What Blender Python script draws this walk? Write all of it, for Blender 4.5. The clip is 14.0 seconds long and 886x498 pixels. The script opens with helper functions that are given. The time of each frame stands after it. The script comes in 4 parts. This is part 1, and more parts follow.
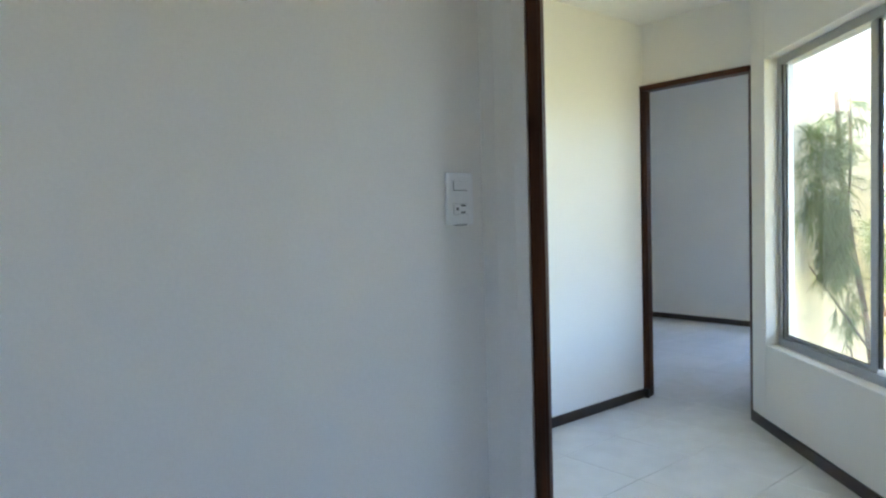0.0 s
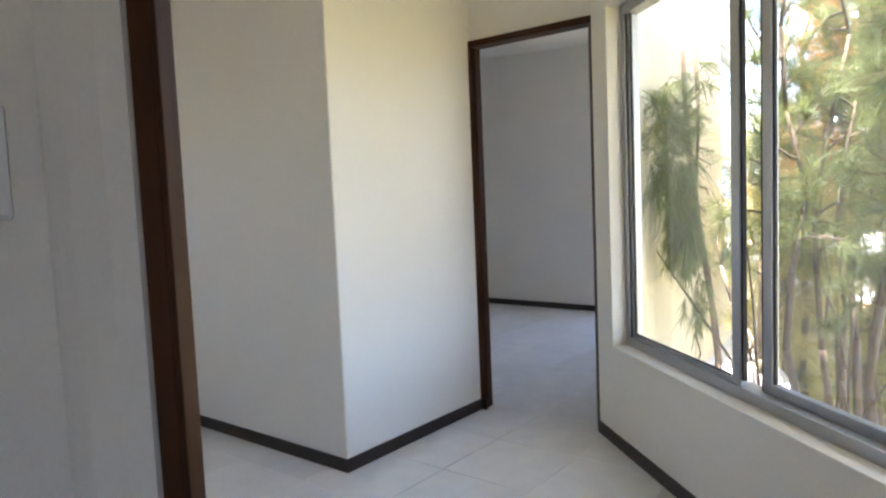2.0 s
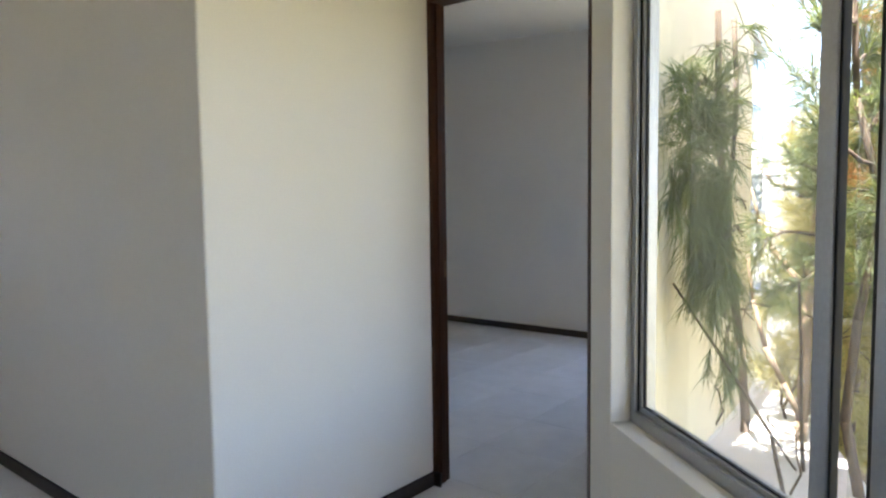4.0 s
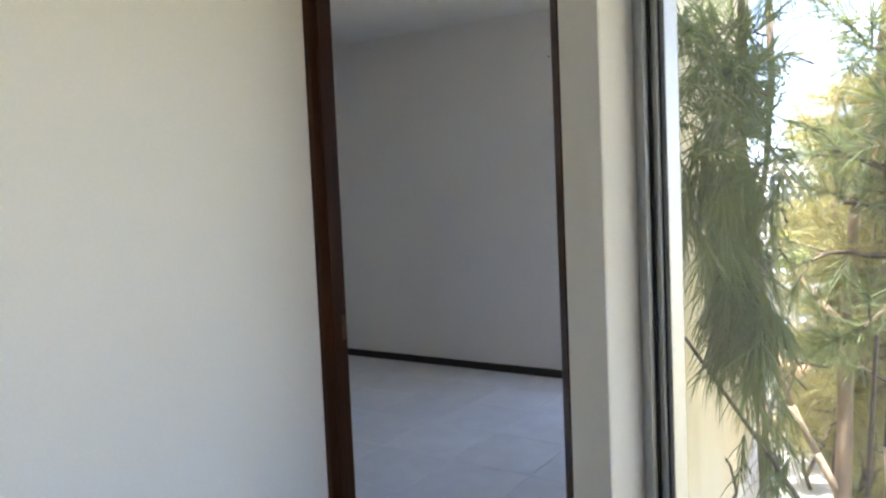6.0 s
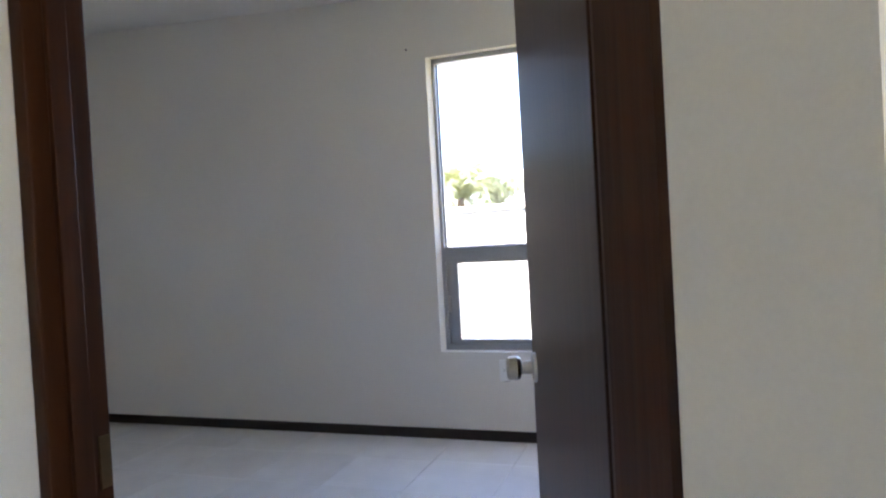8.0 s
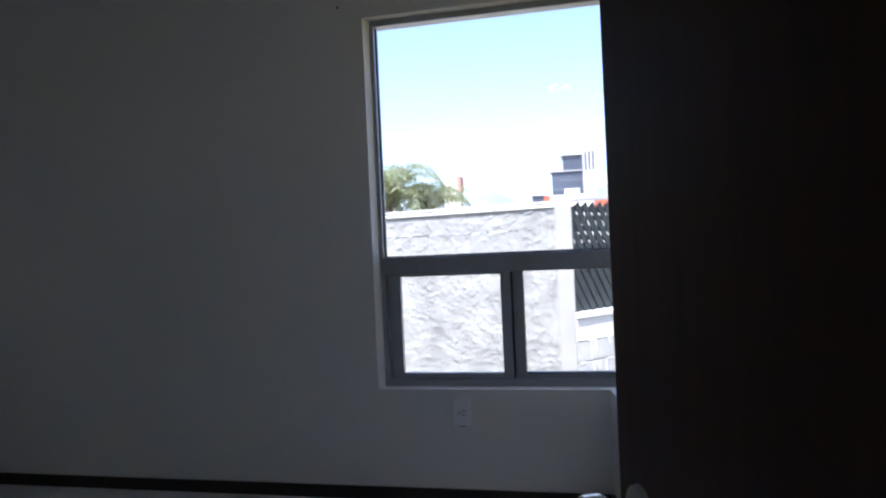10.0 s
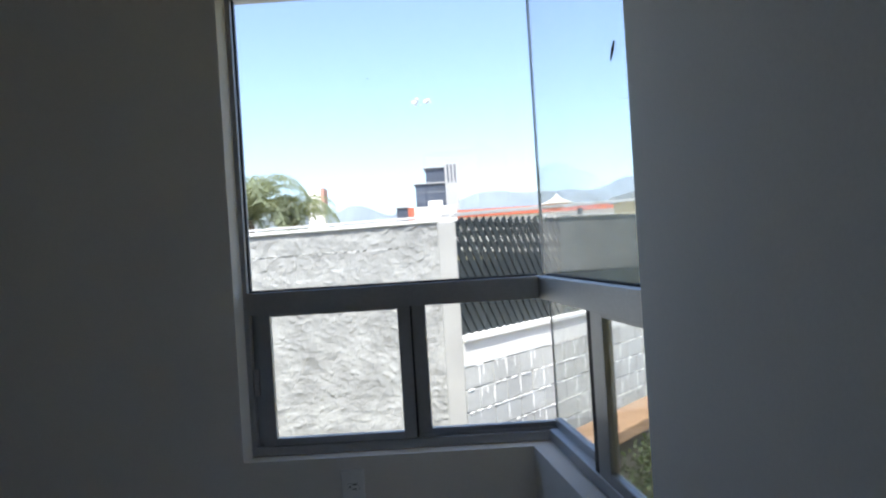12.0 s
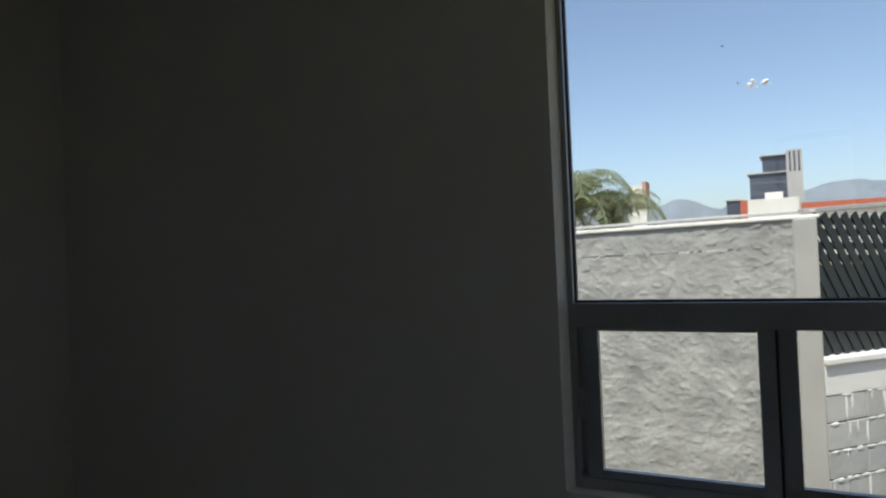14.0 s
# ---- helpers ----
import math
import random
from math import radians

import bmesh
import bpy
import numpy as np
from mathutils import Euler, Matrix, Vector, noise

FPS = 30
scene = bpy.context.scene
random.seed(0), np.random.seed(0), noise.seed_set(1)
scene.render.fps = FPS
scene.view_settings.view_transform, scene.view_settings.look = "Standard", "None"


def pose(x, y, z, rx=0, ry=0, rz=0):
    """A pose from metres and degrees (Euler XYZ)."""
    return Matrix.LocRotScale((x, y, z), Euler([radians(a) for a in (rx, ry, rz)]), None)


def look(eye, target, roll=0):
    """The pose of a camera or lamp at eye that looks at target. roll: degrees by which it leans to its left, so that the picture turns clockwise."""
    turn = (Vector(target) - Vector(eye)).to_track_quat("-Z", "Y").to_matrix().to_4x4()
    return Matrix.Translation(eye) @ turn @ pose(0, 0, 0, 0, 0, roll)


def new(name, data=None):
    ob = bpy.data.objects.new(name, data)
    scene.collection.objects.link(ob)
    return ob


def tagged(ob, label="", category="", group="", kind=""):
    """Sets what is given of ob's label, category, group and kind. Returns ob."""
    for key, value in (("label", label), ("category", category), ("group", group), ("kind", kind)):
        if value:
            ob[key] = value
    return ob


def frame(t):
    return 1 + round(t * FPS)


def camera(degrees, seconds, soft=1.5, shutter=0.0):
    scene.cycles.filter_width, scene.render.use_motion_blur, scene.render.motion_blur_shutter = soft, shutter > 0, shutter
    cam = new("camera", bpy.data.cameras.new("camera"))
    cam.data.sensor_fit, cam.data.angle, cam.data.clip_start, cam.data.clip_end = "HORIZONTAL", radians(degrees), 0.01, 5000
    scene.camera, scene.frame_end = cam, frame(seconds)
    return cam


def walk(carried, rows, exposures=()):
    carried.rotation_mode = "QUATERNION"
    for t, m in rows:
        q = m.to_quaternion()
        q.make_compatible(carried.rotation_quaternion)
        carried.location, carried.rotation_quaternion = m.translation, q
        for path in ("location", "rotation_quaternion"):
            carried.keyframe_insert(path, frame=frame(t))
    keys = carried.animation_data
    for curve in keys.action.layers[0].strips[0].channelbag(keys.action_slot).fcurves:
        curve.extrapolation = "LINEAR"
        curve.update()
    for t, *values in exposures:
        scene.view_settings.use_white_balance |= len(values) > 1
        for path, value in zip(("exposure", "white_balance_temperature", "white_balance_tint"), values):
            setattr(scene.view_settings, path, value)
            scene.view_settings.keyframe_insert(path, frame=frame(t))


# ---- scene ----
cam = camera(67.2, 14.0, soft=2.3)

PATH = [
    (0, (2.605, -3.951, 1.256), (1.07, -2.671, 1.166), -1.6),
    (0.5, (2.535, -3.735, 1.245), (1.102, -2.345, 1.123), -0.9),
    (1, (2.463, -3.541, 1.256), (1.082, -2.101, 1.122), -0.2),
    (1.5, (2.352, -3.335, 1.243), (1.04, -1.834, 1.077), -1.3),
    (2, (2.228, -3.136, 1.247), (0.99, -1.573, 1.09), -2.4),
    (2.5, (2.121, -2.936, 1.245), (0.903, -1.36, 1.069), -1.5),
    (3, (2.012, -2.749, 1.253), (0.77, -1.19, 1.086), -0.7),
    (5.5, (1.492, -1.478, 1.25), (0.29, 0.117, 1.142), -2.0),
    (6, (1.336, -1.363, 1.267), (0.216, 0.291, 1.158), -2.5),
    (6.5, (1.188, -1.237, 1.296), (0.168, 0.479, 1.174), -1.4),
    (7, (1.063, -1.06, 1.243), (0.079, 0.68, 1.178), -1.0),
    (7.5, (0.898, -0.858, 1.228), (0.083, 0.968, 1.173), -2.2),
    (9.8, (0.426, 0.084, 1.195), (-0.007, 2.037, 1.187), -3.1),
    (10, (0.408, 0.123, 1.211), (-0.024, 2.075, 1.194), -2.6),
    (10.5, (0.354, 0.303, 1.224), (0.08, 2.284, 1.202), -3.1),
    (11, (0.331, 0.405, 1.242), (0.108, 2.392, 1.227), -3.1),
    (11.5, (0.269, 0.58, 1.257), (0.17, 2.578, 1.237), -3.0),
    (12, (0.216, 0.701, 1.277), (0.185, 2.7, 1.274), -3.6),
    (12.5, (0.174, 0.749, 1.281), (0.09, 2.747, 1.251), -3.1),
    (13, (0.15, 0.859, 1.292), (-0.169, 2.834, 1.263), -3.1),
    (13.5, (0.127, 0.953, 1.307), (-0.502, 2.851, 1.315), -2.6),
    (14, (0.1, 1.009, 1.317), (-0.833, 2.778, 1.348), -2.4),
]
EXPOSURES = [(0, 4.12, 5850, 9), (0.6, 3.8, 6250, 13), (1.5, 3.8, 6600, 17), (2.0, 3.9, 6700, 19), (2.5, 3.7, 6820, 19), (3.2, 3.6, 6780, 17), (5.3, 3.6, 6430, 18), (7.0, 3.72, 6480, 19), (7.7, 3.87, 6560, 21), (9.8, 2.0, 6000, 19), (10.5, 1.8, 5950, 17), (11.5, 1.78, 6000, 13), (12, 1.6, 6350, 12), (12.5, 1.0, 6650, 11), (13, 0.7, 6750, 11), (14, 0.66, 6850, 9)]
walk(cam, [(t, look(eye, target, roll)) for t, eye, target, roll in PATH], EXPOSURES)

# ---- world and sun ----
SUN_AZ = Vector((-0.04, -1.0, 0)).normalized()      # towards the sun, seen from above
SUN_EL = radians(66)
world = bpy.data.worlds.new("world")
scene.world = world
world.use_nodes = True
wn = world.node_tree
sky = wn.nodes.new("ShaderNodeTexSky")
sky.sky_type, sky.sun_disc = "NISHITA", False
sky.sun_elevation = SUN_EL
sky.sun_rotation = math.atan2(SUN_AZ.x, SUN_AZ.y)
sky.air_density, sky.dust_density, sky.ozone_density, sky.altitude = 0.95, 6.5, 0.8, 1500
wn.nodes["Background"].inputs["Strength"].default_value = 0.147
wn.links.new(sky.outputs[0], wn.nodes["Background"].inputs[0])
sun = new("sun", bpy.data.lights.new("sun", "SUN"))
sun.data.energy, sun.data.angle, sun.data.color = 3.6, radians(0.55), (1.0, 0.95, 0.86)
sun_dir = SUN_AZ * math.cos(SUN_EL) + Vector((0, 0, math.sin(SUN_EL)))
sun.matrix_world = look(sun_dir * 60, (0, 0, 0))


# ---- building helpers ----
def empty(name, at=(0, 0, 0)):
    ob = new(name)
    ob.location = at
    ob.empty_display_size = 0.1
    return ob


def finish(bm, name, material, smooth=False):
    bmesh.ops.recalc_face_normals(bm, faces=bm.faces)
    me = bpy.data.meshes.new(name)
    bm.to_mesh(me)
    bm.free()
    me.materials.append(material)
    if smooth:
        for p in me.polygons:
            p.use_smooth = True
    return me


def part(name, bm, material, parent, label="", smooth=False):
    ob = new(name, finish(bm, name, material, smooth))
    ob.parent = parent
    if parent is not None:
        ob.matrix_parent_inverse = Matrix.Translation(-parent_place(parent))
    if label:
        tagged(ob, label)
    return ob


def parent_place(ob):
    place = Vector(ob.location)
    while ob.parent is not None:
        ob = ob.parent
        place += Vector(ob.location)
    return place


def solid(name, bm, material, label, category, kind="", group="", smooth=False):
    return tagged(new(name, finish(bm, name, material, smooth)), label, category, group, kind)


def block(bm, x0, x1, y0, y1, z0, z1, m=None, bevel=0.0):
    r = bmesh.ops.create_cube(bm, size=1.0)
    vs = r["verts"]
    for v in vs:
        v.co = Vector(((x0 + x1) / 2 + v.co.x * (x1 - x0), (y0 + y1) / 2 + v.co.y * (y1 - y0), (z0 + z1) / 2 + v.co.z * (z1 - z0)))
    if bevel > 0:
        es = list({e for v in vs for e in v.link_edges})
        out = bmesh.ops.bevel(bm, geom=es, offset=bevel, segments=2, affect="EDGES", profile=0.6)
        vs = list({v for f in out["faces"] for v in f.verts} | {v for v in vs if v.is_valid})
    if m is not None:
        for v in vs:
            v.co = m @ v.co
    return vs


def box(x0, x1, y0, y1, z0, z1, m=None, bevel=0.0):
    bm = bmesh.new()
    block(bm, x0, x1, y0, y1, z0, z1, m, bevel)
    return bm


def prism(bm, outline, z0, z1):
    """An upright prism over an outline of (x, y); z1 may be a function of (x, y)."""
    top = z1 if callable(z1) else (lambda x, y: z1)
    low = [bm.verts.new((x, y, z0)) for x, y in outline]
    high = [bm.verts.new((x, y, top(x, y))) for x, y in outline]
    n = len(outline)
    bm.faces.new(low[::-1])
    bm.faces.new(high)
    for i in range(n):
        bm.faces.new((low[i], low[(i + 1) % n], high[(i + 1) % n], high[i]))


def rod(bm, a, b, r0, r1=None, sides=8):
    a, b = Vector(a), Vector(b)
    r1 = r0 if r1 is None else r1
    q = (b - a).to_track_quat("Z", "Y")
    rings = []
    for p, r in ((a, r0), (b, r1)):
        rings.append([bm.verts.new(p + q @ Vector((r * math.cos(2 * math.pi * i / sides), r * math.sin(2 * math.pi * i / sides), 0))) for i in range(sides)])
    for i in range(sides):
        j = (i + 1) % sides
        bm.faces.new((rings[0][i], rings[0][j], rings[1][j], rings[1][i]))
    bm.faces.new(rings[0][::-1])
    bm.faces.new(rings[1])


# ---- materials ----
def material(name, base, rough=0.6, metal=0.0, spread=0.0, grain=0.0, grain_scale=60.0, blotch_scale=2.0, bump=0.0, stretch=(1, 1, 1), spec=0.5, each=0.0, coat=0.0, island=0.0):
    """Principled colour with fine grain, large blotches and relief at world size."""
    mat = bpy.data.materials.new(name)
    mat.use_nodes = True
    nt = mat.node_tree
    b = nt.nodes["Principled BSDF"]
    b.inputs["Roughness"].default_value = rough
    b.inputs["Metallic"].default_value = metal
    b.inputs["Specular IOR Level"].default_value = spec
    b.inputs["Coat Weight"].default_value = coat
    b.inputs["Coat Roughness"].default_value = 0.12
    geo = nt.nodes.new("ShaderNodeNewGeometry")
    mp = nt.nodes.new("ShaderNodeMapping")
    mp.inputs["Scale"].default_value = stretch
    nt.links.new(geo.outputs["Position"], mp.inputs["Vector"])
    fine = nt.nodes.new("ShaderNodeTexNoise")
    fine.inputs["Scale"].default_value, fine.inputs["Detail"].default_value = grain_scale, 5
    wide = nt.nodes.new("ShaderNodeTexNoise")
    wide.inputs["Scale"].default_value, wide.inputs["Detail"].default_value = blotch_scale, 4
    for n in (fine, wide):
        nt.links.new(mp.outputs[0], n.inputs["Vector"])

    def around(socket, amount):
        mr = nt.nodes.new("ShaderNodeMapRange")
        mr.inputs["From Min"].default_value, mr.inputs["From Max"].default_value = 0.25, 0.75
        mr.inputs["To Min"].default_value, mr.inputs["To Max"].default_value = 1 - amount, 1 + amount
        nt.links.new(socket, mr.inputs["Value"])
        return mr.outputs[0]

    factors = [around(fine.outputs["Fac"], grain), around(wide.outputs["Fac"], spread)]
    if each > 0:
        info = nt.nodes.new("ShaderNodeObjectInfo")
        mr = nt.nodes.new("ShaderNodeMapRange")
        mr.inputs["To Min"].default_value, mr.inputs["To Max"].default_value = 1 - each, 1 + each
        nt.links.new(info.outputs["Random"], mr.inputs["Value"])
        factors.append(mr.outputs[0])
    if island > 0:
        mr = nt.nodes.new("ShaderNodeMapRange")
        mr.inputs["To Min"].default_value, mr.inputs["To Max"].default_value = 1 - island, 1 + island
        nt.links.new(geo.outputs["Random Per Island"], mr.inputs["Value"])
        factors.append(mr.outputs[0])
    last = factors[0]
    for f in factors[1:]:
        mul = nt.nodes.new("ShaderNodeMath")
        mul.operation = "MULTIPLY"
        nt.links.new(last, mul.inputs[0])
        nt.links.new(f, mul.inputs[1])
        last = mul.outputs[0]
    vm = nt.nodes.new("ShaderNodeVectorMath")
    vm.operation = "SCALE"
    vm.inputs[0].default_value = base
    nt.links.new(last, vm.inputs["Scale"])
    nt.links.new(vm.outputs[0], b.inputs["Base Color"])
    if bump > 0:
        bp = nt.nodes.new("ShaderNodeBump")
        bp.inputs["Strength"].default_value, bp.inputs["Distance"].default_value = min(1.0, bump), 0.01
        nt.links.new(fine.outputs["Fac"], bp.inputs["Height"])
        nt.links.new(bp.outputs[0], b.inputs["Normal"])
    return mat


def glass_material(name, tint, glare_veil):
    mat = bpy.data.materials.new(name)
    mat.use_nodes = True
    nt = mat.node_tree
    nt.nodes.remove(nt.nodes["Principled BSDF"])
    clear = nt.nodes.new("ShaderNodeBsdfTransparent")
    clear.inputs[0].default_value = (*tint, 1)
    gloss = nt.nodes.new("ShaderNodeBsdfGlossy")
    gloss.inputs["Roughness"].default_value = 0.02
    facing = nt.nodes.new("ShaderNodeLayerWeight")
    facing.inputs["Blend"].default_value = 0.5
    power = nt.nodes.new("ShaderNodeMath")
    power.operation = "POWER"
    power.inputs[1].default_value = 4.5
    nt.links.new(facing.outputs["Facing"], power.inputs[0])
    fres = nt.nodes.new("ShaderNodeMapRange")
    fres.inputs["To Min"].default_value, fres.inputs["To Max"].default_value = 0.025, 0.8
    nt.links.new(power.outputs[0], fres.inputs["Value"])
    mix = nt.nodes.new("ShaderNodeMixShader")
    nt.links.new(fres.outputs[0], mix.inputs[0])
    nt.links.new(clear.outputs[0], mix.inputs[1])
    nt.links.new(gloss.outputs[0], mix.inputs[2])
    # Milky film mixed into the pane to imitate veiling glare and haze.
    film = nt.nodes.new("ShaderNodeBsdfTranslucent")
    film.inputs[0].default_value = (0.9, 0.9, 0.88, 1)
    veil_noise = nt.nodes.new("ShaderNodeTexNoise")
    veil_noise.inputs["Scale"].default_value, veil_noise.inputs["Detail"].default_value = 2.5, 6
    geo = nt.nodes.new("ShaderNodeNewGeometry")
    nt.links.new(geo.outputs["Position"], veil_noise.inputs["Vector"])
    much = nt.nodes.new("ShaderNodeMapRange")
    much.inputs["From Min"].default_value, much.inputs["From Max"].default_value = 0.3, 0.7
    much.inputs["To Min"].default_value, much.inputs["To Max"].default_value = glare_veil * 0.7, glare_veil * 1.3
    nt.links.new(veil_noise.outputs["Fac"], much.inputs["Value"])
    veil = nt.nodes.new("ShaderNodeMixShader")
    nt.links.new(much.outputs[0], veil.inputs[0])
    nt.links.new(mix.outputs[0], veil.inputs[1])
    nt.links.new(film.outputs[0], veil.inputs[2])
    nt.links.new(veil.outputs[0], nt.nodes["Material Output"].inputs[0])
    return mat


def leaf_material(name, base, warm=0.25):
    mat = material(name, base, rough=0.55, spread=0.35, grain=0.25, grain_scale=25, blotch_scale=3, island=0.45)
    nt = mat.node_tree
    b = nt.nodes["Principled BSDF"]
    tr = nt.nodes.new("ShaderNodeBsdfTranslucent")
    tr.inputs[0].default_value = (base[0] * 2.2, base[1] * 1.9, base[2] * 0.9, 1)
    mix = nt.nodes.new("ShaderNodeMixShader")
    mix.inputs[0].default_value = warm
    nt.links.new(b.outputs[0], mix.inputs[1])
    nt.links.new(tr.outputs[0], mix.inputs[2])
    nt.links.new(mix.outputs[0], nt.nodes["Material Output"].inputs[0])
    return mat


M_WALL = material("painted_plaster", (0.81, 0.785, 0.73), rough=0.75, spread=0.03, grain=0.02, grain_scale=140, blotch_scale=1.3, bump=0.05, spec=0.3)
M_CEIL = material("ceiling_paint", (0.84, 0.83, 0.79), rough=0.85, spread=0.03, grain=0.02, grain_scale=110, bump=0.1, spec=0.2)
M_OUT = material("cream_render", (0.8, 0.72, 0.5), rough=0.9, spread=0.06, grain=0.05, grain_scale=90, bump=0.25)
M_TILE = material("glazed_tile", (0.74, 0.74, 0.74), rough=0.16, spread=0.06, grain=0.04, grain_scale=9, blotch_scale=2.2, each=0.03)
M_GROUT = material("tile_joint", (0.66, 0.65, 0.64), rough=0.9, spread=0.1, grain=0.1)
M_WOOD = material("dark_stained_wood", (0.048, 0.0155, 0.0045), rough=0.5, spread=0.35, grain=0.45, grain_scale=38, blotch_scale=3, stretch=(1, 1, 0.06), bump=0.15, coat=0.02, spec=0.2)
M_LEAF = material("varnished_door_wood", (0.032, 0.0105, 0.0028), rough=0.4, spread=0.3, grain=0.4, grain_scale=45, blotch_scale=4, stretch=(1, 1, 0.05), bump=0.04, coat=0.0, spec=0.22)
M_BASE = material("dark_baseboard", (0.02, 0.011, 0.008), rough=0.45, spread=0.3, grain=0.3, grain_scale=30, bump=0.1)
M_ALU = material("mill_aluminium", (0.42, 0.43, 0.44), rough=0.45, metal=0.85, spread=0.08, grain=0.06, grain_scale=90)
M_RUBBER = material("black_gasket", (0.015, 0.015, 0.016), rough=0.7, grain=0.1)
M_SEAL = material("clear_sealant", (0.25, 0.3, 0.32), rough=0.4, grain=0.1)
M_PLASTIC = material("white_plastic", (0.87, 0.87, 0.86), rough=0.35, spread=0.02, grain=0.02)
M_SLOT = material("dark_slot", (0.02, 0.02, 0.02), rough=0.6, grain=0.1)
M_BRONZE = material("dull_bronze", (0.16, 0.11, 0.06), rough=0.45, metal=0.9, grain=0.15)
M_STEEL = material("brushed_steel", (0.55, 0.53, 0.5), rough=0.3, metal=1.0, grain=0.08)
M_GLASS = glass_material("glare_veiled_window_glass", (0.93, 0.95, 0.95), 0.018)
M_GLASS_B = glass_material("window_glass", (0.94, 0.96, 0.96), 0.012)
M_GLASS_C = glass_material("side_window_glass", (0.90, 0.93, 0.93), 0.05)
M_STUCCO = material("rough_stucco", (0.36, 0.365, 0.36), rough=0.95, spread=0.28, grain=0.22, grain_scale=42, blotch_scale=4.0, bump=0.5)
M_SMOOTH = material("smooth_render", (0.4, 0.4, 0.39), rough=0.9, spread=0.1, grain=0.06, grain_scale=60, bump=0.2)
M_BLOCK = material("whitewashed_block", (0.5, 0.505, 0.49), rough=0.95, spread=0.15, grain=0.14, grain_scale=30, bump=0.5, each=0.08)
M_MORTAR = material("block_mortar", (0.34, 0.34, 0.33), rough=0.95, spread=0.15, grain=0.12, grain_scale=50, bump=0.5)
M_DRIP = material("white_mortar_lumps", (0.84, 0.84, 0.82), rough=0.95, spread=0.1, grain=0.1, grain_scale=50, bump=0.4)
M_LATTICE = material("dark_lattice", (0.016, 0.023, 0.025), rough=0.7, spread=0.2, grain=0.2)
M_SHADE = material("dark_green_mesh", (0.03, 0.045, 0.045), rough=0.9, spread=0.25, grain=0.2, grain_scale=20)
M_PILLAR = material("brown_render", (0.05, 0.042, 0.036), rough=0.95, spread=0.2, grain=0.12, bump=0.3)
M_TERRA = material("terracotta", (0.28, 0.17, 0.095), rough=0.85, spread=0.15, grain=0.12, bump=0.2)
M_FADED = material("faded_red_paint", (0.5, 0.27, 0.22), rough=0.9, spread=0.15, grain=0.1, grain_scale=3)
M_REDROOF = material("red_roof", (0.45, 0.12, 0.07), rough=0.85, spread=0.2, grain=0.1, grain_scale=3)
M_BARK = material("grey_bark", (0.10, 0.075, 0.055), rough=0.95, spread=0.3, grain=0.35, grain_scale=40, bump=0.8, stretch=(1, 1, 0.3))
# The grey bark again, its colour lightened as if in sunlight.
M_BARK_SUN = material("sun_lightened_bark", (0.24, 0.18, 0.125), rough=0.95, spread=0.3, grain=0.35, grain_scale=40, bump=0.8, stretch=(1, 1, 0.3))
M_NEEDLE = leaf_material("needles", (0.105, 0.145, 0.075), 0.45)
# Brighter, yellower copy of the needles: sunshine put into the base colour.
M_NEEDLE_SUN = leaf_material("sun_tinted_needles", (0.235, 0.235, 0.12), 0.42)
M_NEEDLE_DRY = leaf_material("dry_needles", (0.36, 0.19, 0.09), 0.4)
M_BUSH = leaf_material("bush_leaves", (0.05, 0.075, 0.02), 0.3)
M_PALM = leaf_material("palm_leaflets", (0.17, 0.205, 0.13), 0.35)
M_GRASS = material("sunny_grass", (0.19, 0.165, 0.07), rough=0.9, spread=0.35, grain=0.3, grain_scale=6, blotch_scale=0.25, bump=0.4)
M_PAVE = material("pale_paving", (0.42, 0.38, 0.33), rough=0.9, spread=0.15, grain=0.12, grain_scale=5)
M_DARKGLASS = material("far_dark_glazing", (0.06, 0.075, 0.11), rough=0.55, spread=0.2, grain=0.1, grain_scale=0.4, blotch_scale=0.1)
M_SPANDREL = material("far_spandrel", (0.16, 0.17, 0.19), rough=0.6, spread=0.1, grain=0.05, grain_scale=0.5)
M_CONC = material("far_concrete", (0.42, 0.42, 0.42), rough=0.9, spread=0.1, grain=0.05, grain_scale=0.8, blotch_scale=0.1)
M_FARWHITE = material("far_white_paint", (0.7, 0.69, 0.66), rough=0.9, spread=0.08, grain=0.05, grain_scale=0.8, blotch_scale=0.1)
# The haze of distance is put into this blue-grey base colour.
M_HILL = material("haze_tinted_hillside", (0.19, 0.225, 0.27), rough=1.0, spread=0.2, grain=0.15, grain_scale=0.02, blotch_scale=0.003, spec=0.0)
M_TREEFAR = material("far_foliage", (0.06, 0.09, 0.05), rough=1.0, spread=0.3, grain=0.3, grain_scale=0.8, blotch_scale=0.2, spec=0.1)
M_YELLOW = material("yellow_render", (0.62, 0.5, 0.24), rough=0.9, spread=0.1, grain=0.06, grain_scale=20)

# ---- the plan ----
# x = 0: pale wall beside the far door; y = 0: wall of that door; the window wall runs off at 42 degrees.
U = Vector((0.743, -0.669, 0)).normalized()
N = Vector((0.669, 0.743, 0)).normalized()
W0 = Vector((0.742, -0.012, 0))
HALL_H, ROOM_Y, HALL_W = 2.515, 3.16, -2.61
Y1 = -2.63                      # near face of the wall of the first door
WIN = Matrix(((U.x, N.x, 0, W0.x), (U.y, N.y, 0, W0.y), (0, 0, 1, 0), (0, 0, 0, 1)))   # along the window wall, outwards, up


def ceil_b(x, y):
    return 2.70 + 0.05 * (-0.8 - x)


def wall(name, bm, label, mat=None):
    return solid(name, bm, mat or M_WALL, label, "wall", "structure")


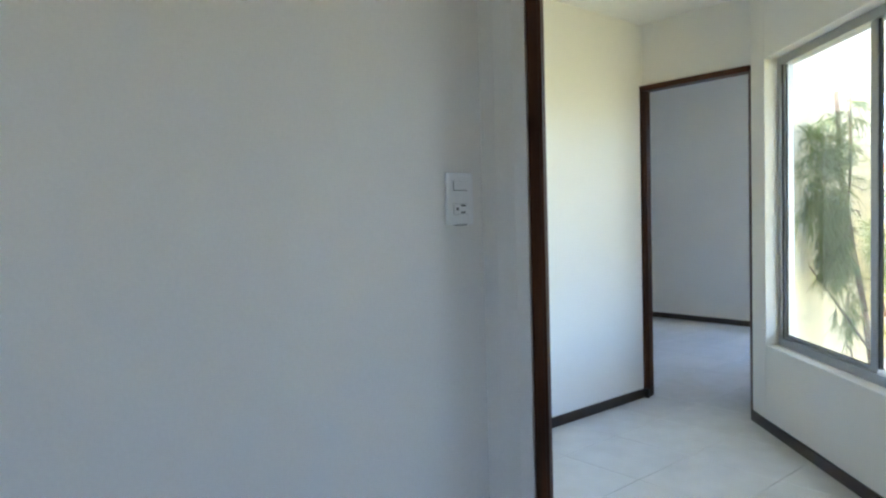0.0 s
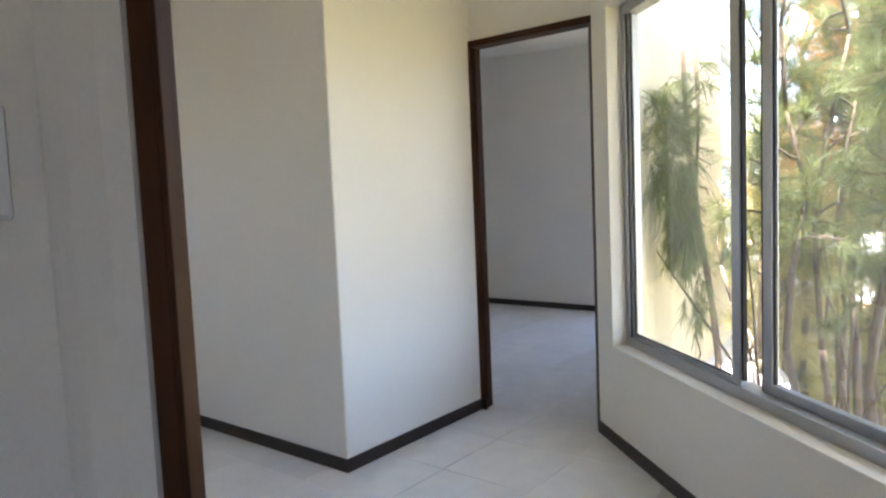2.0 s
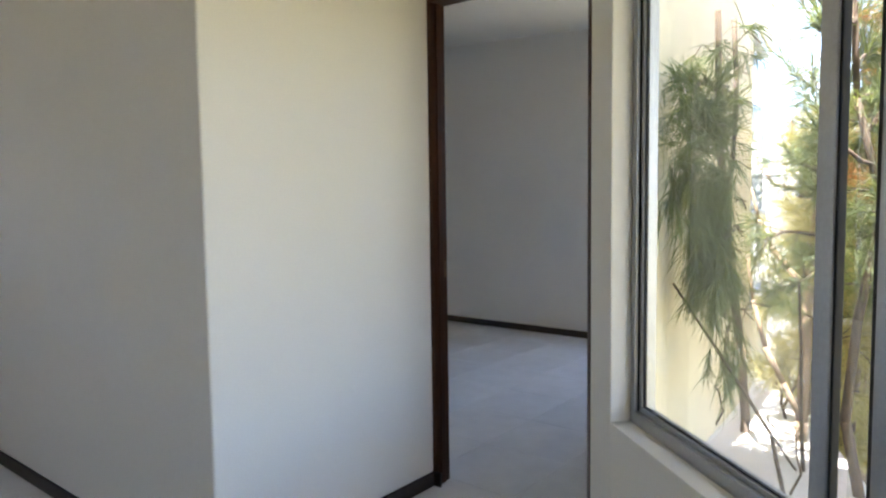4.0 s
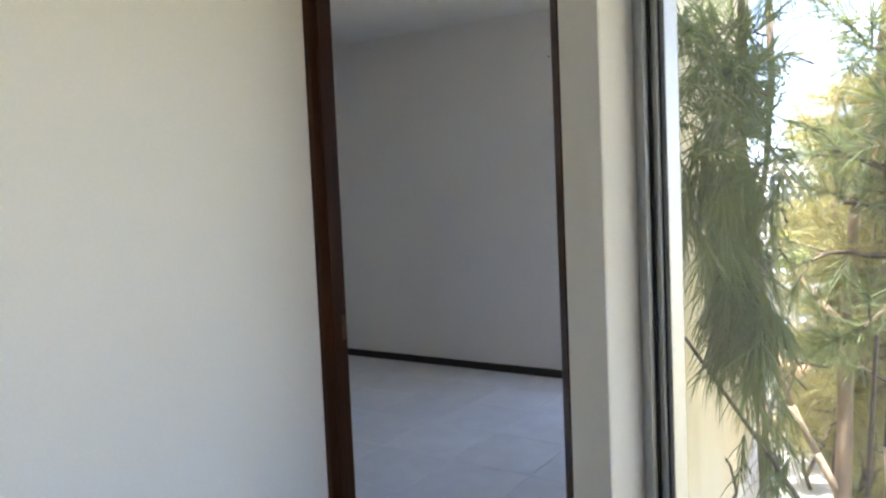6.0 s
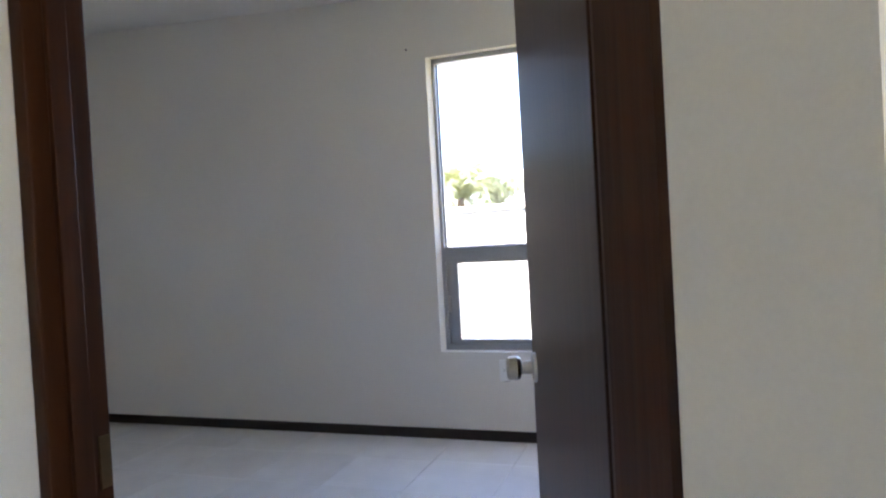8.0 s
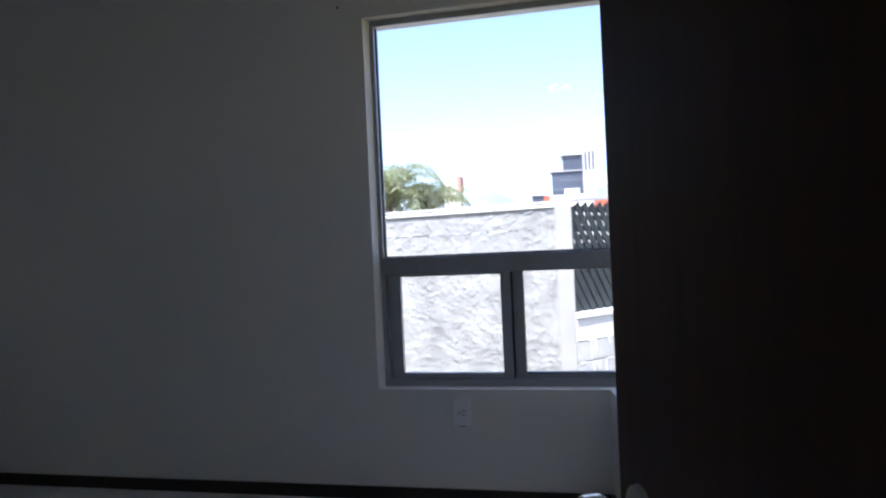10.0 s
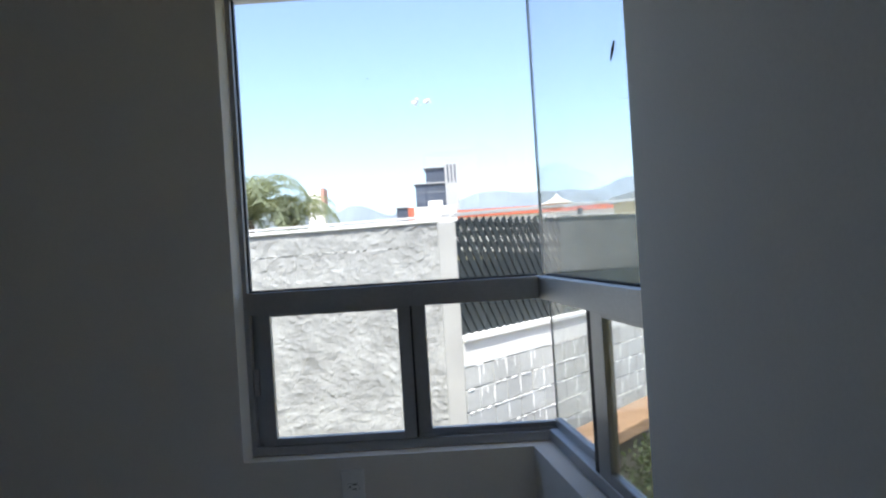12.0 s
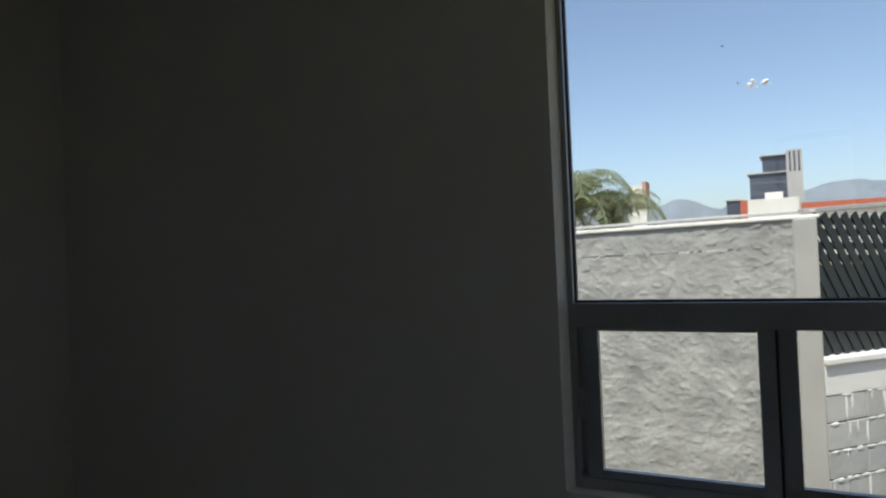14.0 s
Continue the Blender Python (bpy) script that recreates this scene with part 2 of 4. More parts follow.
bm = bmesh.new()
prism(bm, [(HALL_W, -1.095), (0, -1.095), (0, 0), (-0.14, 0), (-0.14, -0.955), (HALL_W, -0.955)], 0, HALL_H)
corner = [e for e in bm.edges if all(abs(v.co.x) < 1e-4 and abs(v.co.y + 1.095) < 1e-4 for v in e.verts)]
bmesh.ops.bevel(bm, geom=corner, offset=0.008, segments=3, affect="EDGES", profile=0.5)
wall("wall_hall_north", bm, "beige painted plaster wall with a pale lit end face")
bm = bmesh.new()
# Unseen opening near the south end, added to brighten the hall with skylight.
block(bm, HALL_W - 0.14, HALL_W, -2.15, -0.955, 0, HALL_H)
block(bm, HALL_W - 0.14, HALL_W, -2.70, -2.5, 0, HALL_H)
block(bm, HALL_W - 0.14, HALL_W, -2.5, -2.15, 0, 1.2)
block(bm, HALL_W - 0.14, HALL_W, -2.5, -2.15, 2.1, HALL_H)
wall("wall_hall_west", bm, "beige painted end wall with an unseen added daylight opening")
bm = bmesh.new()
block(bm, -3.45, 0.0, 0.0, 0.06, 0, 2.9)
block(bm, 0.0, 0.75, 0.0, 0.06, 2.10, 2.9)
wall("wall_door_far", bm, "cream painted wall with a door opening")
# window wall
WS0, WS1, WZ0, WZ1 = 0.18, 2.42, 0.482, 2.10
bm = bmesh.new()
block(bm, 0, WS0, 0, 0.15, 0, HALL_H, WIN, 0.006)
block(bm, WS0, WS1, 0, 0.15, 0, WZ0, WIN)
block(bm, WS0, WS1, 0, 0.15, WZ1, HALL_H, WIN)
block(bm, WS1, 3.95, 0, 0.15, 0, HALL_H, WIN)
wall("wall_hall_window", bm, "cream painted slanting wall with a wide sliding window")
# first room
bm = box(1.26, 1.40, -6.4, -2.816, 0, 2.6)
wall("wall_first_room_west", bm, "grey-white painted wall with a light switch")
# the first door stands slantwise
DE = Vector((0.897, 0.442, 0)).normalized()
DM = Matrix(((DE.x, -DE.y, 0, 1.506), (DE.y, DE.x, 0, -2.765), (0, 0, 1, 0), (0, 0, 0, 1)))
bm = bmesh.new()
block(bm, HALL_W, 1.26, Y1 - 0.07, Y1 - 0.02, 0, HALL_H)
block(bm, 1.26, 1.398, -2.815, -2.701, 0, HALL_H)
wall("wall_hall_south", bm, "plain painted wall of the hall")
bm = bmesh.new()
prism(bm, [(1.4, -2.815), (1.44, -2.806), (1.485, -2.788), (1.508, -2.768), (1.494, -2.735), (1.45, -2.698), (1.4, -2.698)], 0, HALL_H)
wall("wall_door_return", bm, "narrow pale plaster return beside the door frame")
bm = bmesh.new()
block(bm, 0.0, 0.872, 0.012, 0.034, 2.12, HALL_H, DM)
block(bm, 0.872, 1.66, 0.012, 0.06, 0, HALL_H, DM)
wall("wall_door_near", bm, "painted wall with the first door opening")
wall("wall_first_room_north", box(3.55, 4.54, -2.70, Y1, 0, 2.6), "plain painted wall")
bm = bmesh.new()
# Unseen window opening, its place and size chosen to light the first room.
block(bm, 4.40, 4.54, -6.4, Y1, 0, 0.9)
block(bm, 4.40, 4.54, -6.4, Y1, 2.1, 2.6)
block(bm, 4.40, 4.54, -6.4, -4.75, 0.9, 2.1)
block(bm, 4.40, 4.54, -4.15, Y1, 0.9, 2.1)
wall("wall_first_room_east", bm, "painted wall with an unseen added window opening")
wall("wall_first_room_south", box(1.26, 4.54, -6.54, -6.4, 0, 2.6), "plain painted wall")
# far room
bm = bmesh.new()
BX0, BZ0, BZ1, BXC = -0.609, 0.528, 2.30, 0.467
prism(bm, [(-3.45, ROOM_Y), (BX0, ROOM_Y), (BX0 + 0.018, ROOM_Y + 0.06), (BX0 + 0.018, ROOM_Y + 0.13), (-3.45, ROOM_Y + 0.13)], 0, ceil_b)
prism(bm, [(BX0, ROOM_Y), (BXC, ROOM_Y), (BXC + 0.12, ROOM_Y + 0.13), (BX0 + 0.018, ROOM_Y + 0.13), (BX0 + 0.018, ROOM_Y + 0.06)], 0, BZ0)
prism(bm, [(BX0, ROOM_Y), (BXC, ROOM_Y), (BXC + 0.12, ROOM_Y + 0.13), (BX0 + 0.018, ROOM_Y + 0.13), (BX0 + 0.018, ROOM_Y + 0.06)], BZ1, ceil_b)
wall("wall_far_room_north", bm, "cream painted wall with a corner window")
bm = bmesh.new()
RY0, EX = 2.19, 0.626
prism(bm, [(EX - 0.012, RY0), (BXC, ROOM_Y), (BXC + 0.12, ROOM_Y + 0.126), (EX + 0.1, RY0)], 0, BZ0)
prism(bm, [(EX - 0.012, RY0), (BXC, ROOM_Y), (BXC + 0.12, ROOM_Y + 0.126), (EX + 0.1, RY0)], BZ1, 2.72)
wall("wall_far_room_sill_east", bm, "low painted wall under the side pane of a corner window")
bm = bmesh.new()
prism(bm, [(0.72, 0.107), (EX, RY0), (EX + 0.1, RY0), (0.83, 0.107)], 0, 2.75)
wall("wall_far_room_east", bm, "cream painted side wall behind an open brown door")
wall("wall_far_room_west", box(-3.45, -3.25, 0.06, ROOM_Y, 0, 2.86), "pale painted side wall")
bm = bmesh.new()
prism(bm, [(0.7465, -0.004), (0.84, 0.08), (0.84, 0.106), (0.7465, 0.106)], 0, 2.9)
wall("wall_corner_fill", bm, "painted wall corner between door and window")
# outside skin of the far room
bm = bmesh.new()
prism(bm, [(0.832, 0.10), (EX + 0.102, RY0), (EX + 0.115, RY0), (0.845, 0.10)], -3.0, 3.1)
prism(bm, [(EX + 0.102, RY0), (0.591, ROOM_Y + 0.13), (0.604, ROOM_Y + 0.13), (EX + 0.115, RY0)], -3.0, BZ0 - 0.01)
prism(bm, [(EX + 0.102, RY0), (0.591, ROOM_Y + 0.13), (0.604, ROOM_Y + 0.13), (EX + 0.115, RY0)], BZ1 + 0.01, 3.1)
wall("wall_outside_east", bm, "sunlit cream rendered outside wall", M_OUT)

bm = bmesh.new()
block(bm, HALL_W - 0.14, 4.6, -2.70, 0.079, HALL_H, HALL_H + 0.12)
solid("ceiling_hall", bm, M_CEIL, "white painted ceiling of the hall", "ceiling", "structure")
bm = bmesh.new()
prism(bm, [(-3.45, 0.061), (0.86, 0.061), (0.62, ROOM_Y + 0.14), (-3.45, ROOM_Y + 0.14)], 3.0, 3.1)
for v in bm.verts:
    if v.co.z < 3.05:
        v.co.z = ceil_b(v.co.x, v.co.y) + 0.001
solid("ceiling_far_room", bm, M_CEIL, "white painted gently sloping ceiling", "ceiling", "structure")
solid("ceiling_first_room", box(1.26, 4.6, -6.54, -2.701, 2.6, 2.72), M_CEIL, "white painted ceiling", "ceiling", "structure")

# ---- floor ----
floor = empty("floor")
tagged(floor, "glossy off-white ceramic floor tiles with thin joints", "floor", kind="structure")
bm = bmesh.new()
block(bm, -3.5, 4.6, -6.5, 3.3, -0.16, -0.004)
for v in bm.verts:
    if v.co.y > 0.5 and v.co.x > 0.6:
        v.co.x = 0.6
part("bedding", bm, M_GROUT, floor, "grey tile joints")


# ---- baseboards and trim ----
def skirting(name, a, b, side):
    """A baseboard from a to b (x, y), 12 mm proud to the given side."""
    a, b = Vector((*a, 0)), Vector((*b, 0))
    d = (b - a).normalized()
    n = Vector((-d.y, d.x, 0)) * side
    bm = bmesh.new()
    m = Matrix(((d.x, n.x, 0, a.x), (d.y, n.y, 0, a.y), (0, 0, 1, 0), (0, 0, 0, 1)))
    block(bm, 0, (b - a).length, 0, 0.012, 0, 0.062, m, 0.003)
    return solid(name, bm, M_BASE, "dark brown wooden baseboard along the wall", "baseboard", "structure")


skirting("baseboard", (0.0, -1.107), (0.0, -0.03), -1)
skirting("baseboard", (HALL_W + 0.012, -1.095), (0.0, -1.095), -1)
skirting("baseboard", (HALL_W, Y1 - 0.02), (HALL_W, -1.095), -1)
skirting("baseboard", (W0.x, W0.y), (W0.x + U.x * 2.9, W0.y + U.y * 2.9), -1)
skirting("baseboard", (-3.238, ROOM_Y), (BXC - 0.012, ROOM_Y), -1)
skirting("baseboard", (-3.25, 0.06), (-3.25, ROOM_Y), -1)
skirting("baseboard", (EX - 0.012, RY0), (BXC, ROOM_Y), 1)
skirting("baseboard", (1.40, -6.4), (1.40, -2.817), -1)


# ---- doors ----
def door_frame(name, m, x0, x1, y0, y1, head, jamb_l, jamb_r, label):
    """Jambs and a head with a stop bead, in an opening along the x of m; jamb_r of 0 leaves the second jamb out."""
    d = empty(name, m @ Vector(((x0 + x1) / 2, (y0 + y1) / 2, 0)))
    tagged(d, label, "door frame", kind="structure")
    part("jamb", box(x0, x0 + jamb_l, y0, y1, 0, head - 0.035, m, 0.003), M_WOOD, d)
    part("head", box(x0, x1, y0, y1, head - 0.035, head, m, 0.003), M_WOOD, d)
    ym = (y0 + y1) / 2 + 0.012
    part("stop_bead", box(x0 + jamb_l, x0 + jamb_l + 0.008, ym - 0.03, ym, 0, head - 0.035, m, 0.002), M_WOOD, d)
    if jamb_r > 0:
        part("jamb", box(x1 - jamb_r, x1, y0, y1, 0, head - 0.035, m, 0.003), M_WOOD, d)
        part("stop_bead", box(x1 - jamb_r - 0.008, x1 - jamb_r, ym - 0.03, ym, 0, head - 0.035, m, 0.002), M_WOOD, d)
    return d


d2 = door_frame("door_frame_far", Matrix.Identity(4), 0.001, 0.745, -0.028, 0.066, 2.107, 0.02, 0, "dark stained wooden door frame in a cream wall")
bm = bmesh.new()
prism(bm, [(0.7455, -0.006), (0.735, -0.002), (0.676, 0.098), (0.672, 0.112), (0.7455, 0.112)], 0, 2.07)
part("jamb", bm, M_WOOD, d2)
part("foot_block", box(-0.002, 0.046, -0.034, -0.022, 0, 0.064, bevel=0.003), M_BASE, d2)
part("strike_plate", box(0.0212, 0.0235, 0.044, 0.062, 0.915, 0.985, bevel=0.001), M_BRONZE, d2, "worn bronze strike plate")
d1 = door_frame("door_frame_near", DM, 0.004, 0.870, 0.0, 0.036, 2.12, 0.028, 0.10, "dark brown stained wooden door frame")

# open leaf of the far door
LA, LB = Vector((0.668, 0.118, 0)), Vector((0.428, 0.88, 0))
ld = (LB - LA).normalized()
ln = Vector((-ld.y, ld.x, 0))          # towards the room
LM = Matrix(((ld.x, ln.x, 0, LA.x), (ld.y, ln.y, 0, LA.y), (0, 0, 1, 0), (0, 0, 0, 1)))
LL = (LB - LA).length
leaf = empty("door_leaf", LA)
tagged(leaf, "open brown varnished flush wooden door with steel knob", "door")
part("panel", box(0, LL, -0.036, 0, 0.012, 2.05, LM, 0.003), M_LEAF, leaf)
knob_s = LL - 0.065


def lathe(bm, base, axis, profile, sides=20):
    q = Vector(axis).to_track_quat("Z", "Y")
    rings = [[bm.verts.new(Vector(base) + q @ Vector((r * math.cos(2 * math.pi * i / sides), r * math.sin(2 * math.pi * i / sides), h))) for i in range(sides)] for h, r in profile]
    for a, b in zip(rings, rings[1:]):
        for i in range(sides):
            j = (i + 1) % sides
            bm.faces.new((a[i], a[j], b[j], b[i]))
    bm.faces.new(rings[0][::-1])
    bm.faces.new(rings[-1])


for side, off in ((1, 0.0), (-1, -0.036)):
    bm = bmesh.new()
    base = LM @ Vector((knob_s, off, 0.925))
    lathe(bm, base, ln * side, [(0, 0.033), (0.006, 0.032), (0.009, 0.016), (0.030, 0.013), (0.034, 0.023), (0.042, 0.027), (0.060, 0.026), (0.064, 0.018)])
    part("knob", bm, M_STEEL, leaf, "steel door knob", smooth=False)
part("latch_plate", box(LL, LL + 0.002, -0.028, -0.008, 0.89, 0.99, LM), M_STEEL, leaf, "steel latch plate")
for z in (0.25, 1.05, 1.8):
    bm = bmesh.new()
    rod(bm, LM @ Vector((-0.003, -0.033, z)), LM @ Vector((-0.003, -0.033, z + 0.09)), 0.006)
    part("hinge", bm, M_BRONZE, leaf, "dull bronze hinge")


# ---- hall window ----
WINF = WIN @ Matrix.Translation((0, 0.02, 0))      # the frame sits 20 mm deeper


def bar(name, parent, s0, s1, n0, n1, z0, z1, mat=None, m=WINF, bevel=0.003, label=""):
    return part(name, box(s0, s1, n0, n1, z0, z1, m, bevel), mat or M_ALU, parent, label)


w1 = empty("window_1", W0 + U * WS0)
tagged(w1, "wide sliding window with grey aluminium frame", "window", kind="structure")
A, B, Z0, Z1 = WS0, WS1, WZ0, WZ1
bar("sill", w1, A, B, -0.021, 0.055, Z0, Z0 + 0.006, M_WALL, label="white painted window sill")
bar("bottom_rail", w1, A, B, 0.052, 0.128, Z0 + 0.002, Z0 + 0.05)
bar("top_rail", w1, A, B, 0.052, 0.128, Z1 - 0.045, Z1)
bar("side_rail", w1, A, A + 0.035, 0.052, 0.128, Z0 + 0.05, Z1 - 0.045)
bar("side_rail", w1, B - 0.035, B, 0.052, 0.128, Z0 + 0.05, Z1 - 0.045)
MID = 1.03
fixed = bar("fixed_pane_frame", w1, MID, MID + 0.05, 0.062, 0.088, Z0 + 0.05, Z1 - 0.045)
bar("bottom_bead", w1, A + 0.035, MID, 0.066, 0.086, Z0 + 0.05, Z0 + 0.068)
bar("side_bead", w1, A + 0.035, A + 0.058, 0.066, 0.086, Z0 + 0.068, Z1 - 0.045)
bar("gasket", w1, A + 0.058, A + 0.064, 0.07, 0.082, Z0 + 0.068, Z1 - 0.045, M_RUBBER)
bar("gasket", w1, A + 0.036, A + 0.041, 0.060, 0.066, Z0 + 0.05, Z1 - 0.045, M_RUBBER)
bar("gasket", w1, MID + 0.05, MID + 0.058, 0.066, 0.086, Z0 + 0.068, Z1 - 0.045, M_RUBBER)
bar("gasket", w1, A + 0.064, MID, 0.07, 0.082, Z0 + 0.068, Z0 + 0.073, M_RUBBER)
sash = bar("sliding_sash", w1, MID + 0.13, MID + 0.175, 0.094, 0.122, Z0 + 0.05, Z1 - 0.045)
bar("gasket", w1, MID + 0.116, MID + 0.13, 0.098, 0.118, Z0 + 0.05, Z1 - 0.045, M_RUBBER)
bar("sash_rail", w1, MID + 0.175, B - 0.035, 0.094, 0.122, Z0 + 0.05, Z0 + 0.085)
bar("sash_rail", w1, MID + 0.175, B - 0.035, 0.094, 0.122, Z1 - 0.08, Z1 - 0.045)
bar("gasket", w1, MID + 0.175, MID + 0.182, 0.10, 0.114, Z0 + 0.085, Z1 - 0.08, M_RUBBER)
for s0, s1, n in ((A + 0.064, MID, 0.076), (MID + 0.058, MID + 0.116, 0.108), (MID + 0.182, B - 0.035, 0.108)):
    p = bar("pane", w1, s0, s1, n - 0.002, n + 0.002, Z0 + 0.07, Z1 - 0.05, M_GLASS, bevel=0)
    p.visible_shadow = False

# ---- corner window of the far room ----
w2 = empty("window_2", (BXC, ROOM_Y, BZ0))
tagged(w2, "frameless corner window over aluminium sliding panes", "window", kind="structure")
FY = ROOM_Y + 0.055
I4 = Matrix.Identity(4)
CX = 0.525                                     # glass corner
TZ0, TZ1 = 1.066, 1.150


def fbar(name, x0, x1, z0, z1, y0=FY, y1=FY + 0.07, mat=None, label="", bevel=0.003):
    return part(name, box(x0, x1, y0, y1, z0, z1, I4, bevel), mat or M_ALU, w2, label)


L0, L1 = BX0 + 0.016, BX0 + 0.036          # slim side rail
fbar("bottom_rail", L0, CX + 0.06, BZ0 + 0.002, BZ0 + 0.038)
fbar("side_rail", L0, L1, BZ0 + 0.038, BZ1 - 0.03)
fbar("top_rail", L0, CX, BZ1 - 0.03, BZ1)
fbar("transom", L1, CX + 0.01, TZ0, TZ1, FY - 0.01)
fbar("gasket", L1, CX, TZ1, TZ1 + 0.008, FY + 0.02, FY + 0.04, M_RUBBER)
fbar("gasket", L1, L1 + 0.006, TZ1, BZ1 - 0.03, FY + 0.02, FY + 0.04, M_RUBBER)
fbar("sash_stile", BX0 + 0.062, BX0 + 0.114, BZ0 + 0.038, TZ0, FY + 0.004, FY + 0.03)
fbar("sash_stile", -0.012, 0.036, BZ0 + 0.038, TZ0, FY + 0.004, FY + 0.03)
fbar("gasket", 0.036, 0.042, BZ0 + 0.038, TZ0, FY + 0.006, FY + 0.06, M_RUBBER)
fbar("sash_stile", 0.042, 0.094, BZ0 + 0.038, TZ0, FY + 0.034, FY + 0.06)
fbar("sash_rail", BX0 + 0.114, -0.012, BZ0 + 0.038, BZ0 + 0.066, FY + 0.004, FY + 0.03)
fbar("sash_rail", BX0 + 0.114, -0.012, TZ0 - 0.01, TZ0, FY + 0.004, FY + 0.03)
fbar("sash_rail", 0.094, CX + 0.058, BZ0 + 0.038, BZ0 + 0.064, FY + 0.034, FY + 0.06)
fbar("track", 0.042, CX + 0.05, BZ0 + 0.038, BZ0 + 0.05, FY + 0.012, FY + 0.016)
fbar("side_seal", L1, BX0 + 0.062, BZ0 + 0.038, TZ0, FY + 0.034, FY + 0.06)
fbar("latch", BX0 + 0.040, BX0 + 0.060, 0.76, 0.86, FY + 0.0, FY + 0.02, M_STEEL, "small steel latch")
fbar("pane", L1 + 0.004, CX + 0.024, TZ1 + 0.004, BZ1 - 0.03, FY + 0.028, FY + 0.034, M_GLASS_B, bevel=0).visible_shadow = False
fbar("pane", BX0 + 0.114, -0.012, BZ0 + 0.066, TZ0 - 0.01, FY + 0.014, FY + 0.018, M_GLASS_B, bevel=0).visible_shadow = False
fbar("pane", 0.094, CX + 0.042, BZ0 + 0.064, TZ0, FY + 0.044, FY + 0.048, M_GLASS_B, bevel=0).visible_shadow = False
# side part
SA, SB = Vector((CX, FY + 0.07, 0)), Vector((EX + 0.045, RY0, 0))
sd = (SB - SA).normalized()
sn = Vector((-sd.y, sd.x, 0))                  # outwards
SM = Matrix(((sd.x, sn.x, 0, SA.x), (sd.y, sn.y, 0, SA.y), (0, 0, 1, 0), (0, 0, 0, 1)))
SL = (SB - SA).length


def sbar(name, s0, s1, n0, n1, z0, z1, mat=None, bevel=0.003):
    return part(name, box(s0, s1, n0, n1, z0, z1, SM, bevel), mat or M_ALU, w2)


sbar("bottom_rail", 0.072, SL, 0.0, 0.065, BZ0 + 0.002, BZ0 + 0.045)
sbar("transom", 0.072, SL, -0.01, 0.065, TZ0, TZ1)
sbar("top_rail", 0.072, SL, 0.0, 0.065, BZ1 - 0.04, BZ1)
sbar("gasket", 0.072, SL, 0.02, 0.034, TZ1, TZ1 + 0.008, M_RUBBER)
sbar("gasket", 0.56, 0.60, 0.006, 0.032, BZ0 + 0.045, TZ0, M_RUBBER)
sbar("sash_stile", 0.60, 0.70, 0.004, 0.034, BZ0 + 0.045, TZ0)
sbar("sash_rail", 0.038, 0.56, 0.034, 0.06, BZ0 + 0.045, BZ0 + 0.075)
sbar("sash_stile", SL - 0.05, SL, 0.004, 0.03, BZ0 + 0.045, TZ0)
sbar("sash_rail", 0.70, SL - 0.05, 0.004, 0.03, BZ0 + 0.045, BZ0 + 0.08)
sbar("sash_rail", 0.70, SL - 0.05, 0.004, 0.03, TZ0 - 0.014, TZ0)
sbar("pane", 0.03, SL, 0.024, 0.030, TZ1 + 0.004, BZ1 - 0.04, M_GLASS_C, 0).visible_shadow = False
sbar("pane", 0.03, 0.56, 0.044, 0.048, BZ0 + 0.075, TZ0, M_GLASS_C, 0).visible_shadow = False
sbar("pane", 0.70, SL - 0.05, 0.014, 0.018, BZ0 + 0.08, TZ0 - 0.014, M_GLASS_C, 0).visible_shadow = False
sbar("glass_joint", 0.026, 0.0295, 0.042, 0.05, BZ0 + 0.075, TZ0, M_SEAL, 0)
sbar("glass_joint", 0.032, 0.036, 0.022, 0.032, TZ1 + 0.01, BZ1 - 0.04, M_SEAL, 0)


# ---- switch plate and outlet ----
def wall_plate(name, m, label, with_switch):
    p = empty(name, m.translation)
    tagged(p, label, "switch" if with_switch else "outlet")
    bm = bmesh.new()
    block(bm, -0.0425, 0.0425, 0.0, 0.009, -0.0625, 0.0625, m, 0.0065)
    part("cover", bm, M_PLASTIC, p)
    if with_switch:
        part("rocker_gap", box(-0.0222, 0.0222, 0.009, 0.0096, 0.0195, 0.0425, m), M_SLOT, p)
        part("rocker", box(-0.0212, 0.0220, 0.009, 0.0135, 0.0205, 0.0422, m, 0.002), M_PLASTIC, p)
        z = -0.024
    else:
        z = 0.0
    part("socket_gap", box(-0.0225, 0.0225, 0.009, 0.0094, z - 0.0125, z + 0.0125, m), M_SLOT, p)
    part("socket", box(-0.022, 0.022, 0.009, 0.0112, z - 0.012, z + 0.012, m, 0.001), M_PLASTIC, p)
    part("slot", box(-0.001, 0.014, 0.0112, 0.0117, z + 0.006, z + 0.010, m), M_SLOT, p)
    part("slot", box(-0.001, 0.012, 0.0112, 0.0117, z - 0.010, z - 0.0065, m), M_SLOT, p)
    part("earth_hole", box(-0.015, -0.0085, 0.0112, 0.0117, z - 0.003, z + 0.003, m), M_SLOT, p)
    part("bottom_notch", box(-0.018, 0.018, 0.0035, 0.0094, -0.0634, -0.0615, m), M_SLOT, p)
    return p


wall_plate("light_switch", Matrix(((0, 1, 0, 1.4), (1, 0, 0, -2.895), (0, 0, 1, 1.303), (0, 0, 0, 1))), "white plastic switch plate with rocker and socket", True)
wall_plate("wall_outlet", Matrix(((1, 0, 0, -0.207), (0, -1, 0, ROOM_Y), (0, 0, 1, 0.42), (0, 0, 0, 1))), "white plastic outlet below the corner window", False)

